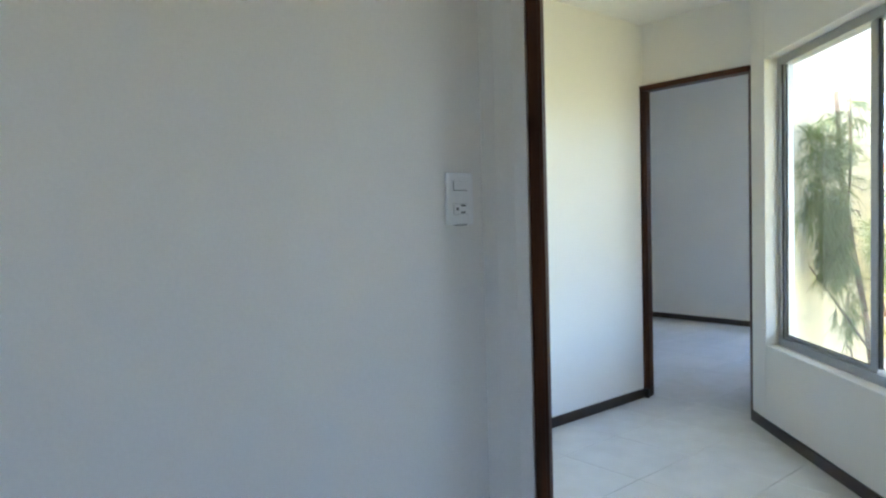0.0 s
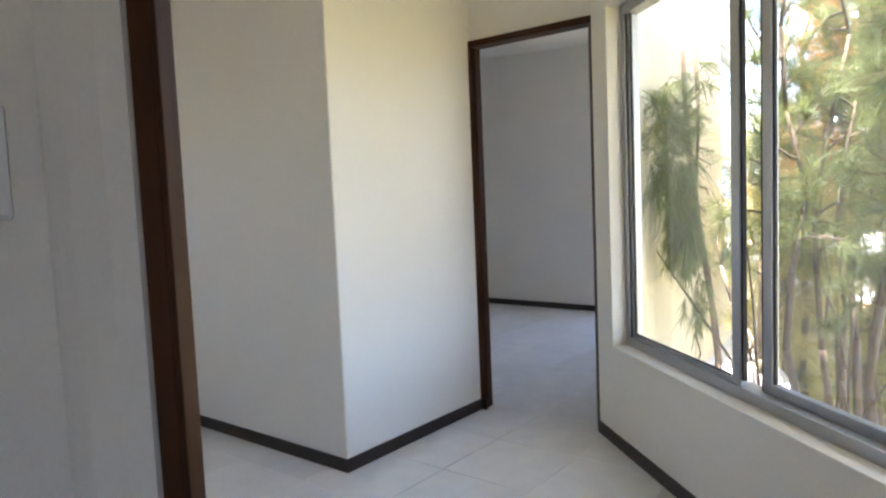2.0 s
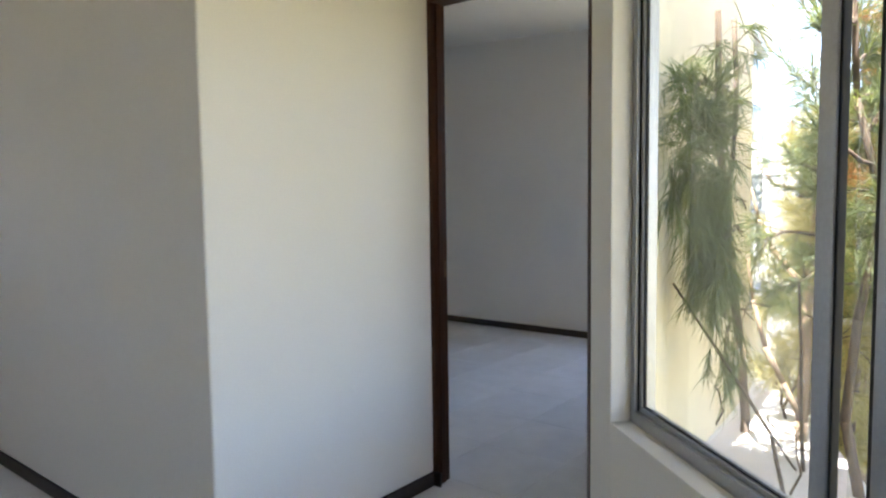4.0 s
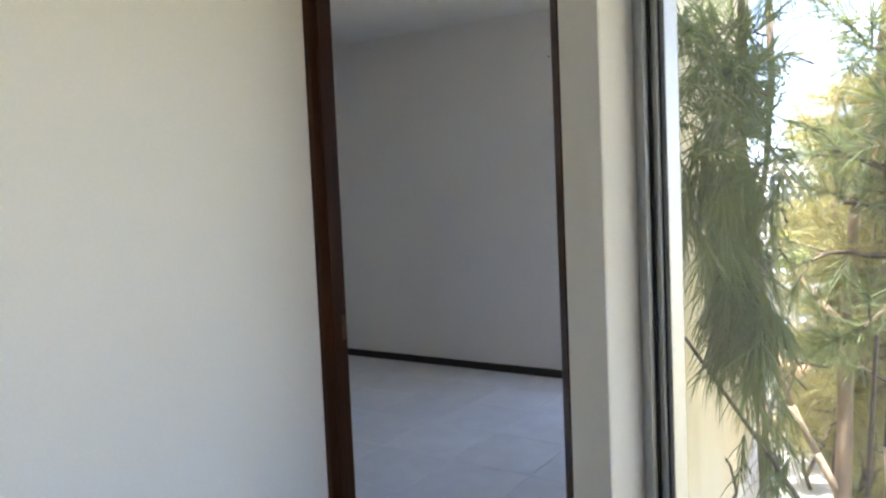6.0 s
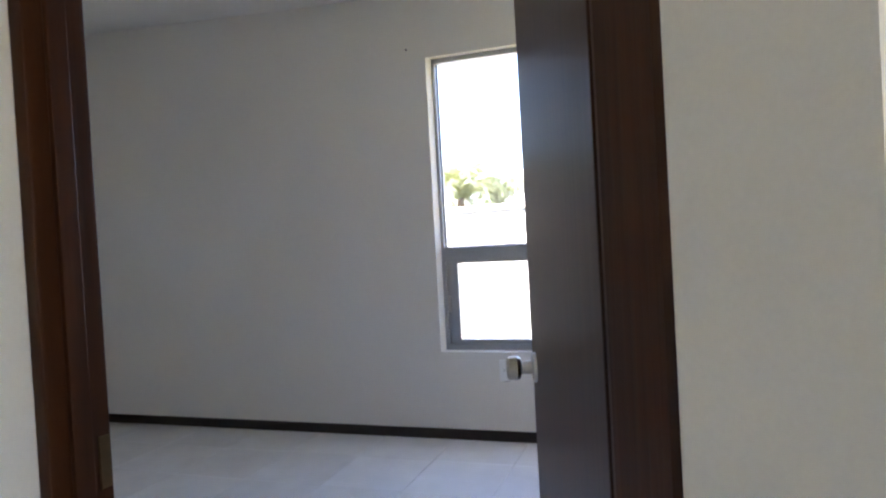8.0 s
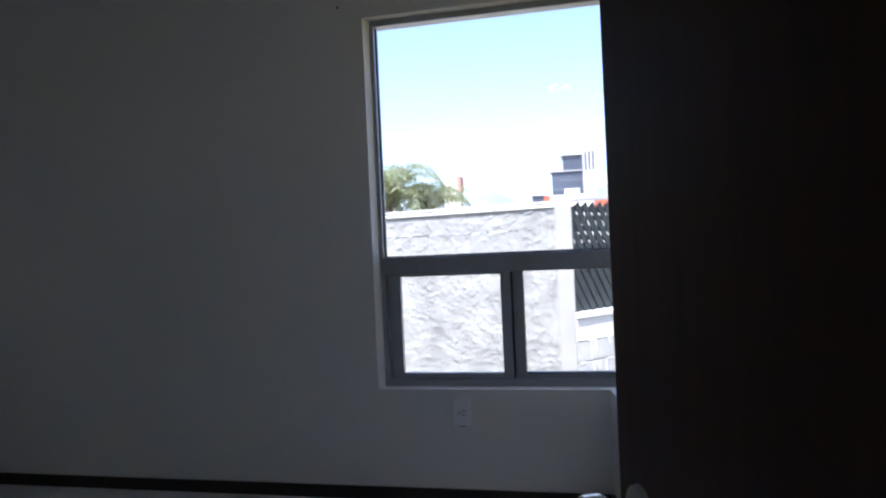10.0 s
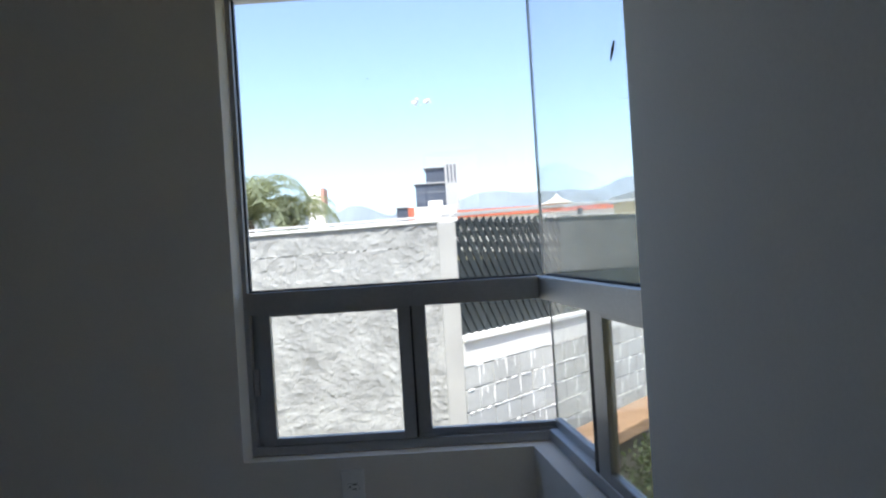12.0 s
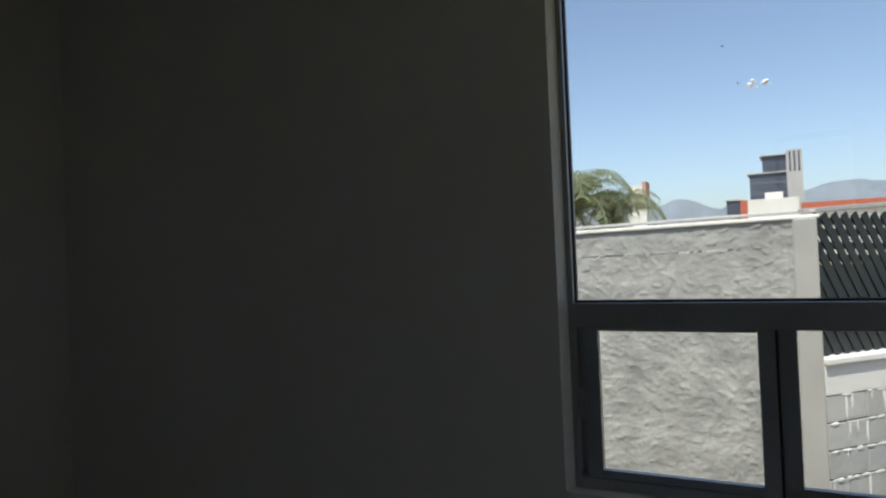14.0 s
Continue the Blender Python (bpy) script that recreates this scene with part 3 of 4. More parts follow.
bm = bmesh.new()
for k in range(7):
    t = k / 6
    p = SM @ Vector((SL - 0.227 - 0.026 * t, 0.019, 1.78 - 0.035 * t))
    rod(bm, p, p + Vector((0.0, 0.006, -0.009)), 0.004 * (1.1 - abs(t - 0.4)), 0.0035 * (1.1 - abs(t - 0.4)), 6)
tagged(new("window_mark", finish(bm, "window_mark", M_RUBBER)), "small dark streak stuck on the side pane", "mark")
for x, z in ((-0.072, 1.94), (0.507, 1.89), (-0.033, 1.82)):
    bm = bmesh.new()
    bmesh.ops.create_icosphere(bm, subdivisions=1, radius=0.003, matrix=Matrix.Translation((x, FY + 0.0265, z)))
    tagged(new("window_speck", finish(bm, "window_speck", M_RUBBER)), "tiny dark speck on the window glass", "speck", "specks on the glass")
bm = bmesh.new()
lathe(bm, (-0.725, ROOM_Y, 2.36), (0, -1, 0), [(0, 0.0025), (0.012, 0.0025), (0.013, 0.006), (0.016, 0.005)], 8)
tagged(new("wall_nail", finish(bm, "wall_nail", M_SLOT)), "small dark nail in the painted wall", "nail")

# ---- outside: ground ----
bm = bmesh.new()
bmesh.ops.create_grid(bm, x_segments=60, y_segments=60, size=1.0)
for v in bm.verts:
    x, y = v.co.x, v.co.y
    v.co.x, v.co.y = 2600 * x * abs(x) + 3, 2600 * y * abs(y)
    v.co.z = -2.75
solid("ground", bm, M_GRASS, "sunny yellow-green grass around the house", "ground", "structure")

# neighbour's stucco wall, facing the far room
nb = empty("neighbour_wall", (-3, 6.5, -2.75))
tagged(nb, "grey rough stucco wall with smooth corner band and coping", "wall")
bm = bmesh.new()
bmesh.ops.create_grid(bm, x_segments=300, y_segments=300, size=0.5)
for v in bm.verts:
    x, z = -2.45 + (v.co.x + 0.5) * 2.56, -0.95 + (v.co.y + 0.5) * 2.45
    p = Vector((x * 24 + z * 7, z * 24 - x * 5, 0.3))
    d = 0.0045 * noise.fractal(p * 0.45, 0.8, 2.1, 4) + 0.011 * max(0.0, noise.noise(p * 0.9) - 0.2) + 0.009 * max(0.0, noise.noise(p * 2.3 + Vector((9, 4, 1))) - 0.2)
    v.co = (x, 6.475 - d, z)
part("stucco_face", bm, M_STUCCO, nb, smooth=True)
part("wall_core", box(-5.5, 0.248, 6.5, 6.75, -2.75, 1.50), M_STUCCO, nb)
part("corner_band", box(0.09, 0.245, 6.435, 6.499, -2.75, 1.50, bevel=0.008), M_SMOOTH, nb, "smooth pale rendered band")
part("coping", box(-5.5, 0.265, 6.455, 6.78, 1.502, 1.53, bevel=0.008), M_DRIP, nb, "thin pale coping")
bm = bmesh.new()
rod(bm, (-5.5, 6.52, 1.556), (0.24, 6.52, 1.556), 0.012)
part("top_pipe", bm, M_CONC, nb, "thin pale pipe")
for ob in nb.children:                     # the top drops gently to one side
    for v in ob.data.vertices:
        if v.co.z > 1.3:
            v.co.z += 0.014 * (v.co.x - 0.245)

# boundary wall with lattice, receding
BD = Vector((0.66, 0.751, 0)).normalized()
BN = Vector((BD.y, -BD.x, 0))
B0 = Vector((0.25, 6.47, 0.1))
BMX = Matrix(((BD.x, BN.x, 0, B0.x), (BD.y, BN.y, 0, B0.y), (0, 0, 1, B0.z), (0, 0, 0, 1)))
bw = empty("boundary_wall", B0)
tagged(bw, "whitewashed concrete block wall with smooth top band", "wall")
part("mortar", box(0, 7.0, -0.15, -0.03, -2.86, 0.34, BMX), M_MORTAR, bw)
part("top_band", box(0, 7.0, -0.15, 0.004, 0.13, 0.345, BMX, 0.006), M_DRIP, bw, "smooth pale rendered band")
part("coping", box(0, 7.0, -0.17, 0.03, 0.347, 0.395, BMX, 0.008), M_DRIP, bw, "white coping")
lat = empty("lattice_screen", B0 + Vector((0, 0, 0.4)))
tagged(lat, "dark diagonal lattice screen on the boundary wall", "fence")


def lat_top(s):
    return 1.43 + 0.05 * s


part("top_rail", box(0, 6.5, -0.10, -0.06, 1.44, 1.475, BMX @ Matrix.Rotation(-0.05, 4, "Y"), 0.004), M_CONC, lat)
part("post", box(0.0, 0.05, -0.10, -0.06, 0.395, 1.43, BMX), M_LATTICE, lat)
part("post", box(2.2, 2.25, -0.10, -0.06, 0.395, 1.53, BMX), M_LATTICE, lat)
part("post", box(4.4, 4.45, -0.10, -0.06, 0.395, 1.64, BMX), M_LATTICE, lat)
slat = None
for k in range(50):
    s = -0.9 + k * 0.105
    # leaning back: foot at s + 0.62, head at s
    sa, za, sb, zb = s + 0.62, 0.40, s, 1.43
    if sa <= 0.06 or sa > 4.4:
        continue
    if sb < 0.03:
        zb, sb = 0.40 + (sa - 0.03) / 0.62 * 1.03, 0.03
    bm = bmesh.new()
    d = Vector((sb - sa, 0, zb - za))
    q = Vector((d.z, 0, -d.x)).normalized() * 0.034
    vs = []
    for n in (-0.085, -0.073):
        for e, g in (((sa, za), -1), ((sb, zb), -1), ((sb, zb), 1), ((sa, za), 1)):
            vs.append(bm.verts.new(BMX @ Vector((e[0] + q.x * g, n, e[1] + q.z * g))))
    for f in ((0, 1, 2, 3), (7, 6, 5, 4), (0, 4, 5, 1), (1, 5, 6, 2), (2, 6, 7, 3), (3, 7, 4, 0)):
        bm.faces.new([vs[i] for i in f])
    part("slat", bm, M_LATTICE, lat)
# long slats crossing behind them, dropping gently away
for k in range(13):
    z = 1.56 - k * 0.088
    bm = bmesh.new()
    block(bm, 0.05, 4.3, -0.099, -0.087, -0.026, 0.026, BMX @ Matrix.Translation((0, 0, z)) @ Matrix.Rotation(0.025 * math.sin(k * 1.7) + 0.03, 4, "Y"))
    if z < 1.4:
        part("cross_slat", bm, M_LATTICE, lat)
part("shade_cloth", box(0.05, 1.72, -0.125, -0.115, 0.40, 1.02, BMX), M_SHADE, lat, "dark green shade cloth")
verts, faces = [], []
for i in range(81):
    for j in range(17):
        s, z = 1.72 + i * 0.054, 0.40 + j * 0.066
        sag = math.sin(z * 17 + s * 1.3 + 1.5 * math.sin(s * 1.1)) * 0.014 * (1.4 - z) + 0.008 * math.sin(s * 9 + z * 4)
        verts.append(BMX @ Vector((s, -0.045 + sag, z)))
for i in range(80):
    for j in range(16):
        k = i * 17 + j
        faces.append((k, k + 17, k + 18, k + 1))
cloth = bpy.data.meshes.new("shade_cloth")
cloth.from_pydata([tuple(v) for v in verts], [], faces)
cloth.materials.append(M_SHADE)
cloth.shade_smooth()
cl = new("shade_cloth", cloth)
cl.parent = lat
cl.matrix_parent_inverse = Matrix.Translation(-parent_place(lat))
tagged(cl, "sagging dark green shade cloth")
pil = empty("garden_pillar", (2.5, 6.9, -2.75))
tagged(pil, "brown-grey rendered garden pillar with pale cap", "pillar")
part("shaft", box(2.14, 2.92, 6.9, 7.4, -2.75, 1.03, bevel=0.01), M_PILLAR, pil)
part("cap", box(2.12, 2.94, 6.88, 7.42, 1.032, 1.055, bevel=0.006), M_SMOOTH, pil)

# terracotta ledge and bush below the side pane
lg = Matrix(((BD.x, BN.x, 0, 1.0), (BD.y, BN.y, 0, 5.6), (0, 0, 1, 0.085), (0, 0, 0, 1)))
ledge = empty("planter_ledge", (1.05, 5.6, -0.4))
tagged(ledge, "terracotta coloured ledge of a planter", "ledge")
part("top", box(-0.6, 5.0, -0.23, 0.12, -0.42, -0.32, lg, 0.01), M_TERRA, ledge)
part("front", box(-0.6, 5.0, -0.2, 0.08, -2.84, -0.42, lg), M_PILLAR, ledge)


def leaf_crown(count, centre, size, leaf, droop, seed, wide=0.35):
    """Many small flat leaves in an uneven crown."""
    rnd = random.Random(seed)
    verts, faces = [], []
    lobes = [(Vector((rnd.gauss(0, 0.45) * size[0], rnd.gauss(0, 0.45) * size[1], rnd.gauss(0, 0.4) * size[2])), rnd.uniform(0.2, 0.5)) for _ in range(14)]
    for _ in range(count):
        c, r = rnd.choice(lobes)
        d = Vector((rnd.gauss(0, 1), rnd.gauss(0, 1), rnd.gauss(0, 1))).normalized()
        p = Vector(centre) + c + Vector((d.x * size[0], d.y * size[1], d.z * size[2])) * r * rnd.uniform(0.5, 1.0)
        a = Vector((rnd.gauss(0, 1), rnd.gauss(0, 1), rnd.gauss(0, 1) - droop)).normalized() * leaf * rnd.uniform(0.6, 1.3)
        b = a.cross(Vector((rnd.gauss(0, 1), rnd.gauss(0, 1), rnd.gauss(0, 1)))).normalized() * leaf * wide
        k = len(verts)
        verts += [p, p + a * 0.5 + b, p + a, p + a * 0.5 - b]
        faces.append((k, k + 1, k + 2, k + 3))
    return verts, faces


def raw(name, verts, faces, mat):
    me = bpy.data.meshes.new(name)
    me.from_pydata([tuple(v) for v in verts], [], faces)
    me.materials.append(mat)
    return me


def raw_part(name, verts, faces, mat, parent, label=""):
    ob = new(name, raw(name, verts, faces, mat))
    ob.parent = parent
    ob.matrix_parent_inverse = Matrix.Translation(-parent_place(parent))
    if label:
        tagged(ob, label)
    return ob


bush = empty("bush", (1.9, 5.2, -2.75))
tagged(bush, "dense green garden bush below the window", "bush")
v, f = leaf_crown(17000, (1.56, 4.98, -1.0), (0.75, 0.6, 0.62), 0.038, 0.2, 5)
raw_part("crown", v, f, M_BUSH, bush)
bm = bmesh.new()
for k in range(5):
    rod(bm, (1.9, 5.25, -2.75), (1.9 + 0.3 * math.cos(k * 1.3), 5.25 + 0.3 * math.sin(k * 1.3), -1.1), 0.03, 0.01, 6)
part("stems", bm, M_BARK, bush)


# ---- needle trees outside the hall window ----
def limb(bm, path, r0, r1, sides=7):
    n = len(path) - 1
    for i in range(n):
        ra = r0 + (r1 - r0) * i / n
        rb = r0 + (r1 - r0) * (i + 1) / n
        rod(bm, path[i], path[i + 1], ra, rb, sides)


def needle_tuft(verts, faces, p, axis, length, count, rnd, width=0.0016, droop=0.9):
    """A drooping brush of thin needles round a twig."""
    for _ in range(count):
        s = rnd.random()
        start = p + axis * s
        d = (axis.normalized() * rnd.uniform(0.2, 0.8) + Vector((rnd.gauss(0, 0.6), rnd.gauss(0, 0.6), rnd.gauss(0, 0.4) - droop))).normalized()
        e = start + d * length * rnd.uniform(0.6, 1.25)
        mid = (start + e) / 2 + Vector((0, 0, 0.1 * length))
        w = d.cross(Vector((rnd.gauss(0, 1), rnd.gauss(0, 1), rnd.gauss(0, 1)))).normalized() * width
        k = len(verts)
        verts += [start - w, start + w, mid + w, mid - w, e]
        faces += [(k, k + 1, k + 2, k + 3), (k + 3, k + 2, k + 4)]


def brush(verts, faces, p, d, length, count, rnd, width=0.0014, droop=0.15):
    """A fan of long stiff needles round the end of a twig."""
    d = d.normalized()
    for _ in range(count):
        start = p - d * rnd.uniform(0, 0.09)
        r = Vector((rnd.gauss(0, 1), rnd.gauss(0, 1), rnd.gauss(0, 1))).normalized()
        n = (d * rnd.uniform(0.35, 1.1) + r * 0.8).normalized()
        ln_ = length * rnd.uniform(0.55, 1.15)
        mid = start + n * ln_ * 0.55
        e = mid + (n + Vector((0, 0, -droop * rnd.uniform(0.5, 2.0)))).normalized() * ln_ * 0.45
        w = n.cross(Vector((rnd.gauss(0, 1), rnd.gauss(0, 1), rnd.gauss(0, 1)))).normalized() * width
        k = len(verts)
        verts += [start - w, start + w, mid + w * 0.9, mid - w * 0.9, e]
        faces += [(k, k + 1, k + 2, k + 3), (k + 3, k + 2, k + 4)]


def needle_tree(name, base, top, lean, limbs, label, seed, mat=None, tufts=4, needles=56, r0=0.07, length=0.18, reach=(0.5, 1.0), z_from=0.25, bark=None):
    """Several crooked bare stems; limbs that fork and end in fans of needles."""
    rnd = random.Random(seed)
    tree = empty(name, base)
    tagged(tree, label, "tree", "needle trees in the garden")
    base = Vector(base)
    h = top - base.z
    stems = []
    for k in range(3):
        a = rnd.uniform(0, 6.28)
        out = Vector((math.cos(a), math.sin(a), 0)) * (0.0 if k == 0 else rnd.uniform(0.12, 0.3))
        wob = [Vector((rnd.gauss(0, 0.035), rnd.gauss(0, 0.035), 0)) for _ in range(13)]
        path = [base + Vector((lean[0] * t * t, lean[1] * t * t, h * t * (1 - 0.08 * k))) + out * min(1.0, t * 1.6) + wob[i] * min(1, t * 4) for i, t in enumerate([i / 12 for i in range(13)])]
        stems.append(path)
        bm = bmesh.new()
        limb(bm, path, r0 * (1 - 0.32 * k), 0.008)
        part("trunk" if k == 0 else "stem", bm, bark or M_BARK, tree, smooth=True)
    verts, faces = [], []
    for k in range(limbs):
        path = stems[k % 3]
        t = z_from + (1 - z_from) * (k + rnd.random()) / limbs
        i = min(11, int(t * 12))
        p = path[i].lerp(path[i + 1], t * 12 - i)
        a = rnd.uniform(0, 2 * math.pi)
        ln_ = rnd.uniform(*reach) * (1.1 - 0.45 * t)
        d = Vector((math.cos(a), math.sin(a), rnd.uniform(-0.2, 0.9)))
        pts = [p]
        for j in range(5):
            d = (d + Vector((rnd.gauss(0, 0.33), rnd.gauss(0, 0.33), rnd.gauss(0.05, 0.28)))).normalized()
            pts.append(pts[-1] + d * ln_ / 5)
        bm = bmesh.new()
        limb(bm, pts, rnd.uniform(0.006, 0.013), 0.003, 5)
        tips = [(pts[5], d)]
        for _ in range(tufts):
            j = rnd.randrange(2, 5)
            q = pts[j]
            e = (d + Vector((rnd.gauss(0, 0.8), rnd.gauss(0, 0.8), rnd.gauss(0.1, 0.6)))).normalized()
            tip = q + e * rnd.uniform(0.07, 0.2)
            rod(bm, q, tip, 0.0035, 0.002, 4)
            tips.append((tip, e))
        part("limb", bm, bark or M_BARK, tree)
        for tip, e in tips:
            brush(verts, faces, tip, e, length * rnd.uniform(0.7, 1.15), needles, rnd, 0.0014, rnd.choice((0.1, 0.3, 0.7)))
    tagged(raw_part("needles", verts, faces, mat or M_NEEDLE, tree), kind="stuff")
    return tree


def hanging_tree(base, label, seed):
    """A slim trunk whose needle boughs hang to one side in one long dense mass."""
    rnd = random.Random(seed)
    tree = empty("needle_tree", base)
    tagged(tree, label, "tree", "needle trees in the garden")
    base = Vector(base)
    trunk = [base + Vector((0.02 * math.sin(i * 1.3) + 0.14 * max(0, i - 6) / 4, 0.02 * math.cos(i * 1.7) - 1.05 * max(0, i - 6) / 4, 4.7 * i / 10)) for i in range(11)]
    bm = bmesh.new()
    limb(bm, trunk, 0.042, 0.012)
    part("trunk", bm, M_BARK, tree, smooth=True)
    verts, faces = [], []
    clumps = []
    bough = [Vector((1.05 + 0.03 * math.sin(i), 0.58 + 0.03 * math.cos(2 * i), 1.95 - 0.2 * i)) for i in range(7)]
    bm = bmesh.new()
    limb(bm, bough, 0.011, 0.005, 6)
    part("bough", bm, M_BARK, tree, smooth=True)
    for k in range(11):                      # wispy boughs above, reaching out and up
        end = Vector((rnd.uniform(0.91, 1.09), 0.45 + rnd.gauss(0, 0.08), rnd.uniform(1.38, 1.82)))
        clumps.append((end, 5, 0.13, rnd.choice((-0.5, 0.1, 0.5))))
    for k in range(13):                      # the hanging mass, thinning out below
        z = rnd.triangular(0.86, 1.5, 1.15)
        clumps.append((Vector((0.985 + 0.13 * max(0.0, 1.2 - z) + rnd.gauss(0, 0.025), 0.5 + rnd.gauss(0, 0.06), z)), 8, 0.16, 1.6))
    for k in range(4):                       # a thin tail further down
        z = rnd.uniform(0.6, 0.85)
        clumps.append((Vector((1.045 + 0.1 * (0.9 - z) + rnd.gauss(0, 0.015), 0.5 + rnd.gauss(0, 0.05), z)), 2, 0.14, 1.6))
    for end, tufts, length, droop in clumps:
        start = end + Vector((rnd.uniform(0.03, 0.12), rnd.uniform(0.05, 0.16), rnd.uniform(0.02, 0.16)))
        pts = [start, start.lerp(end, 0.4) + Vector((rnd.gauss(0, 0.03), 0, 0.07)), start.lerp(end, 0.75) + Vector((0, rnd.gauss(0, 0.03), 0.05)), end]
        bm = bmesh.new()
        limb(bm, pts, 0.003, 0.0015, 5)
        part("limb", bm, M_BARK, tree)
        for _ in range(tufts):
            q = end + Vector((rnd.gauss(0, 0.035), rnd.gauss(0, 0.035), rnd.gauss(0, 0.06)))
            twig = Vector((rnd.gauss(0, 0.7), rnd.gauss(0, 0.7), -droop)).normalized() * rnd.uniform(0.06, 0.16)
            needle_tuft(verts, faces, q, twig, length * rnd.uniform(0.6, 1.2), 42, rnd, 0.0016, droop)
    tagged(raw_part("needles", verts, faces, M_NEEDLE, tree), kind="stuff")


hanging_tree((0.89, 1.5, -2.75), "tree with dense hanging green needles close to the window", 11)
BARE = "needle tree with crooked bare branches and thin sun-tinted foliage"
GREEN = "green needle tree with bare lower branches"
DRY = "needle tree with dry orange-brown foliage"
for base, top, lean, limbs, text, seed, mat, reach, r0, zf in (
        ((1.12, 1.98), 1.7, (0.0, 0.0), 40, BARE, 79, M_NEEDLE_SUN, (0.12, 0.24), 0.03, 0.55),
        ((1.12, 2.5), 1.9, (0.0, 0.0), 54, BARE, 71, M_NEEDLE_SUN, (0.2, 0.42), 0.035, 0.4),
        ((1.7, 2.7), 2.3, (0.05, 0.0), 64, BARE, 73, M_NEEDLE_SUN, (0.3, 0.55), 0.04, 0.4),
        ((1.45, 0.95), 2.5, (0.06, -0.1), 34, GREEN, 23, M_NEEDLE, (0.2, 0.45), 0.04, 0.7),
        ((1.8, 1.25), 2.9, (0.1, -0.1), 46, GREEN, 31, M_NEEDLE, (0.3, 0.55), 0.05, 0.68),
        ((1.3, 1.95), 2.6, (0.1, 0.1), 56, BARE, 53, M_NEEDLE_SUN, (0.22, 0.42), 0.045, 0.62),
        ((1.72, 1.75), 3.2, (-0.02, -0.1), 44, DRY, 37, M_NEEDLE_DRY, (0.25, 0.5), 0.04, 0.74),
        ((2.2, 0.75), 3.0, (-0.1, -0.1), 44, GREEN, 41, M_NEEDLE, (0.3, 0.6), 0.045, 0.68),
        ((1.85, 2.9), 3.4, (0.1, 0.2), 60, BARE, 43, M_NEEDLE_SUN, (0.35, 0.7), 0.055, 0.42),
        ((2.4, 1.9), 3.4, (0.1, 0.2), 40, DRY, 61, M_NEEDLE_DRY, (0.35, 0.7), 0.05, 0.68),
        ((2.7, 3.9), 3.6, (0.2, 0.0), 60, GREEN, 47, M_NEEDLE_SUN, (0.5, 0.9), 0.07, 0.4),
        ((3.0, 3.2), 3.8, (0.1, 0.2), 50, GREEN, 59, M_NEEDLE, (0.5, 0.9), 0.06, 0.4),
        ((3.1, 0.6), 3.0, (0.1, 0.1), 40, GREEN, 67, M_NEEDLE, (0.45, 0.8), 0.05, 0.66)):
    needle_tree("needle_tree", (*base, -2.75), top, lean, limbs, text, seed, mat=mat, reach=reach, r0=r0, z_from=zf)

# tree with thick crooked branches, half bare, its bark painted paler for sunlight
bt = empty("bare_tree", (1.16, 1.5, -2.75))
tagged(bt, "half-bare tree with thick crooked branches in sun-lightened bark", "tree")
for nm, r0, r1, pts in (
        ("trunk", 0.04, 0.009, [(1.14, 1.5, -2.75), (1.16, 1.5, -1.0), (1.17, 1.52, 0.1), (1.19, 1.5, 0.78), (1.22, 1.48, 1.2), (1.29, 1.46, 1.6), (1.36, 1.45, 2.4)]),
        ("branch", 0.015, 0.007, [(1.19, 1.5, 0.78), (1.10, 1.47, 0.88), (1.02, 1.46, 0.99), (0.96, 1.46, 1.13), (0.92, 1.47, 1.28)]),
        ("branch", 0.017, 0.008, [(1.17, 1.52, 0.1), (1.09, 1.46, 0.3), (1.01, 1.43, 0.48), (0.95, 1.42, 0.72), (0.92, 1.42, 0.95)]),
        ("branch", 0.012, 0.005, [(1.20, 1.5, 0.85), (1.28, 1.46, 0.93), (1.33, 1.44, 1.06), (1.43, 1.42, 1.15)]),
        ("branch", 0.009, 0.004, [(1.23, 1.48, 1.25), (1.14, 1.45, 1.28), (1.03, 1.43, 1.31), (0.95, 1.42, 1.42)])):
    bm = bmesh.new()
    limb(bm, [Vector(q) for q in pts], r0, r1, 8)
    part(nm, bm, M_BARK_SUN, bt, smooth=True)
rnd = random.Random(19)
verts, faces = [], []
for k in range(70):
    q = Vector((rnd.uniform(0.9, 1.45), 1.5 + rnd.gauss(0, 0.1), rnd.triangular(0.4, 2.2, 1.35)))
    needle_tuft(verts, faces, q, Vector((rnd.gauss(0, 1), rnd.gauss(0, 1), rnd.gauss(0, 1))).normalized() * 0.12, 0.14, 30, rnd, 0.0014, 0.2)
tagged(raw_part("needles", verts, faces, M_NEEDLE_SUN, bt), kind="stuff")

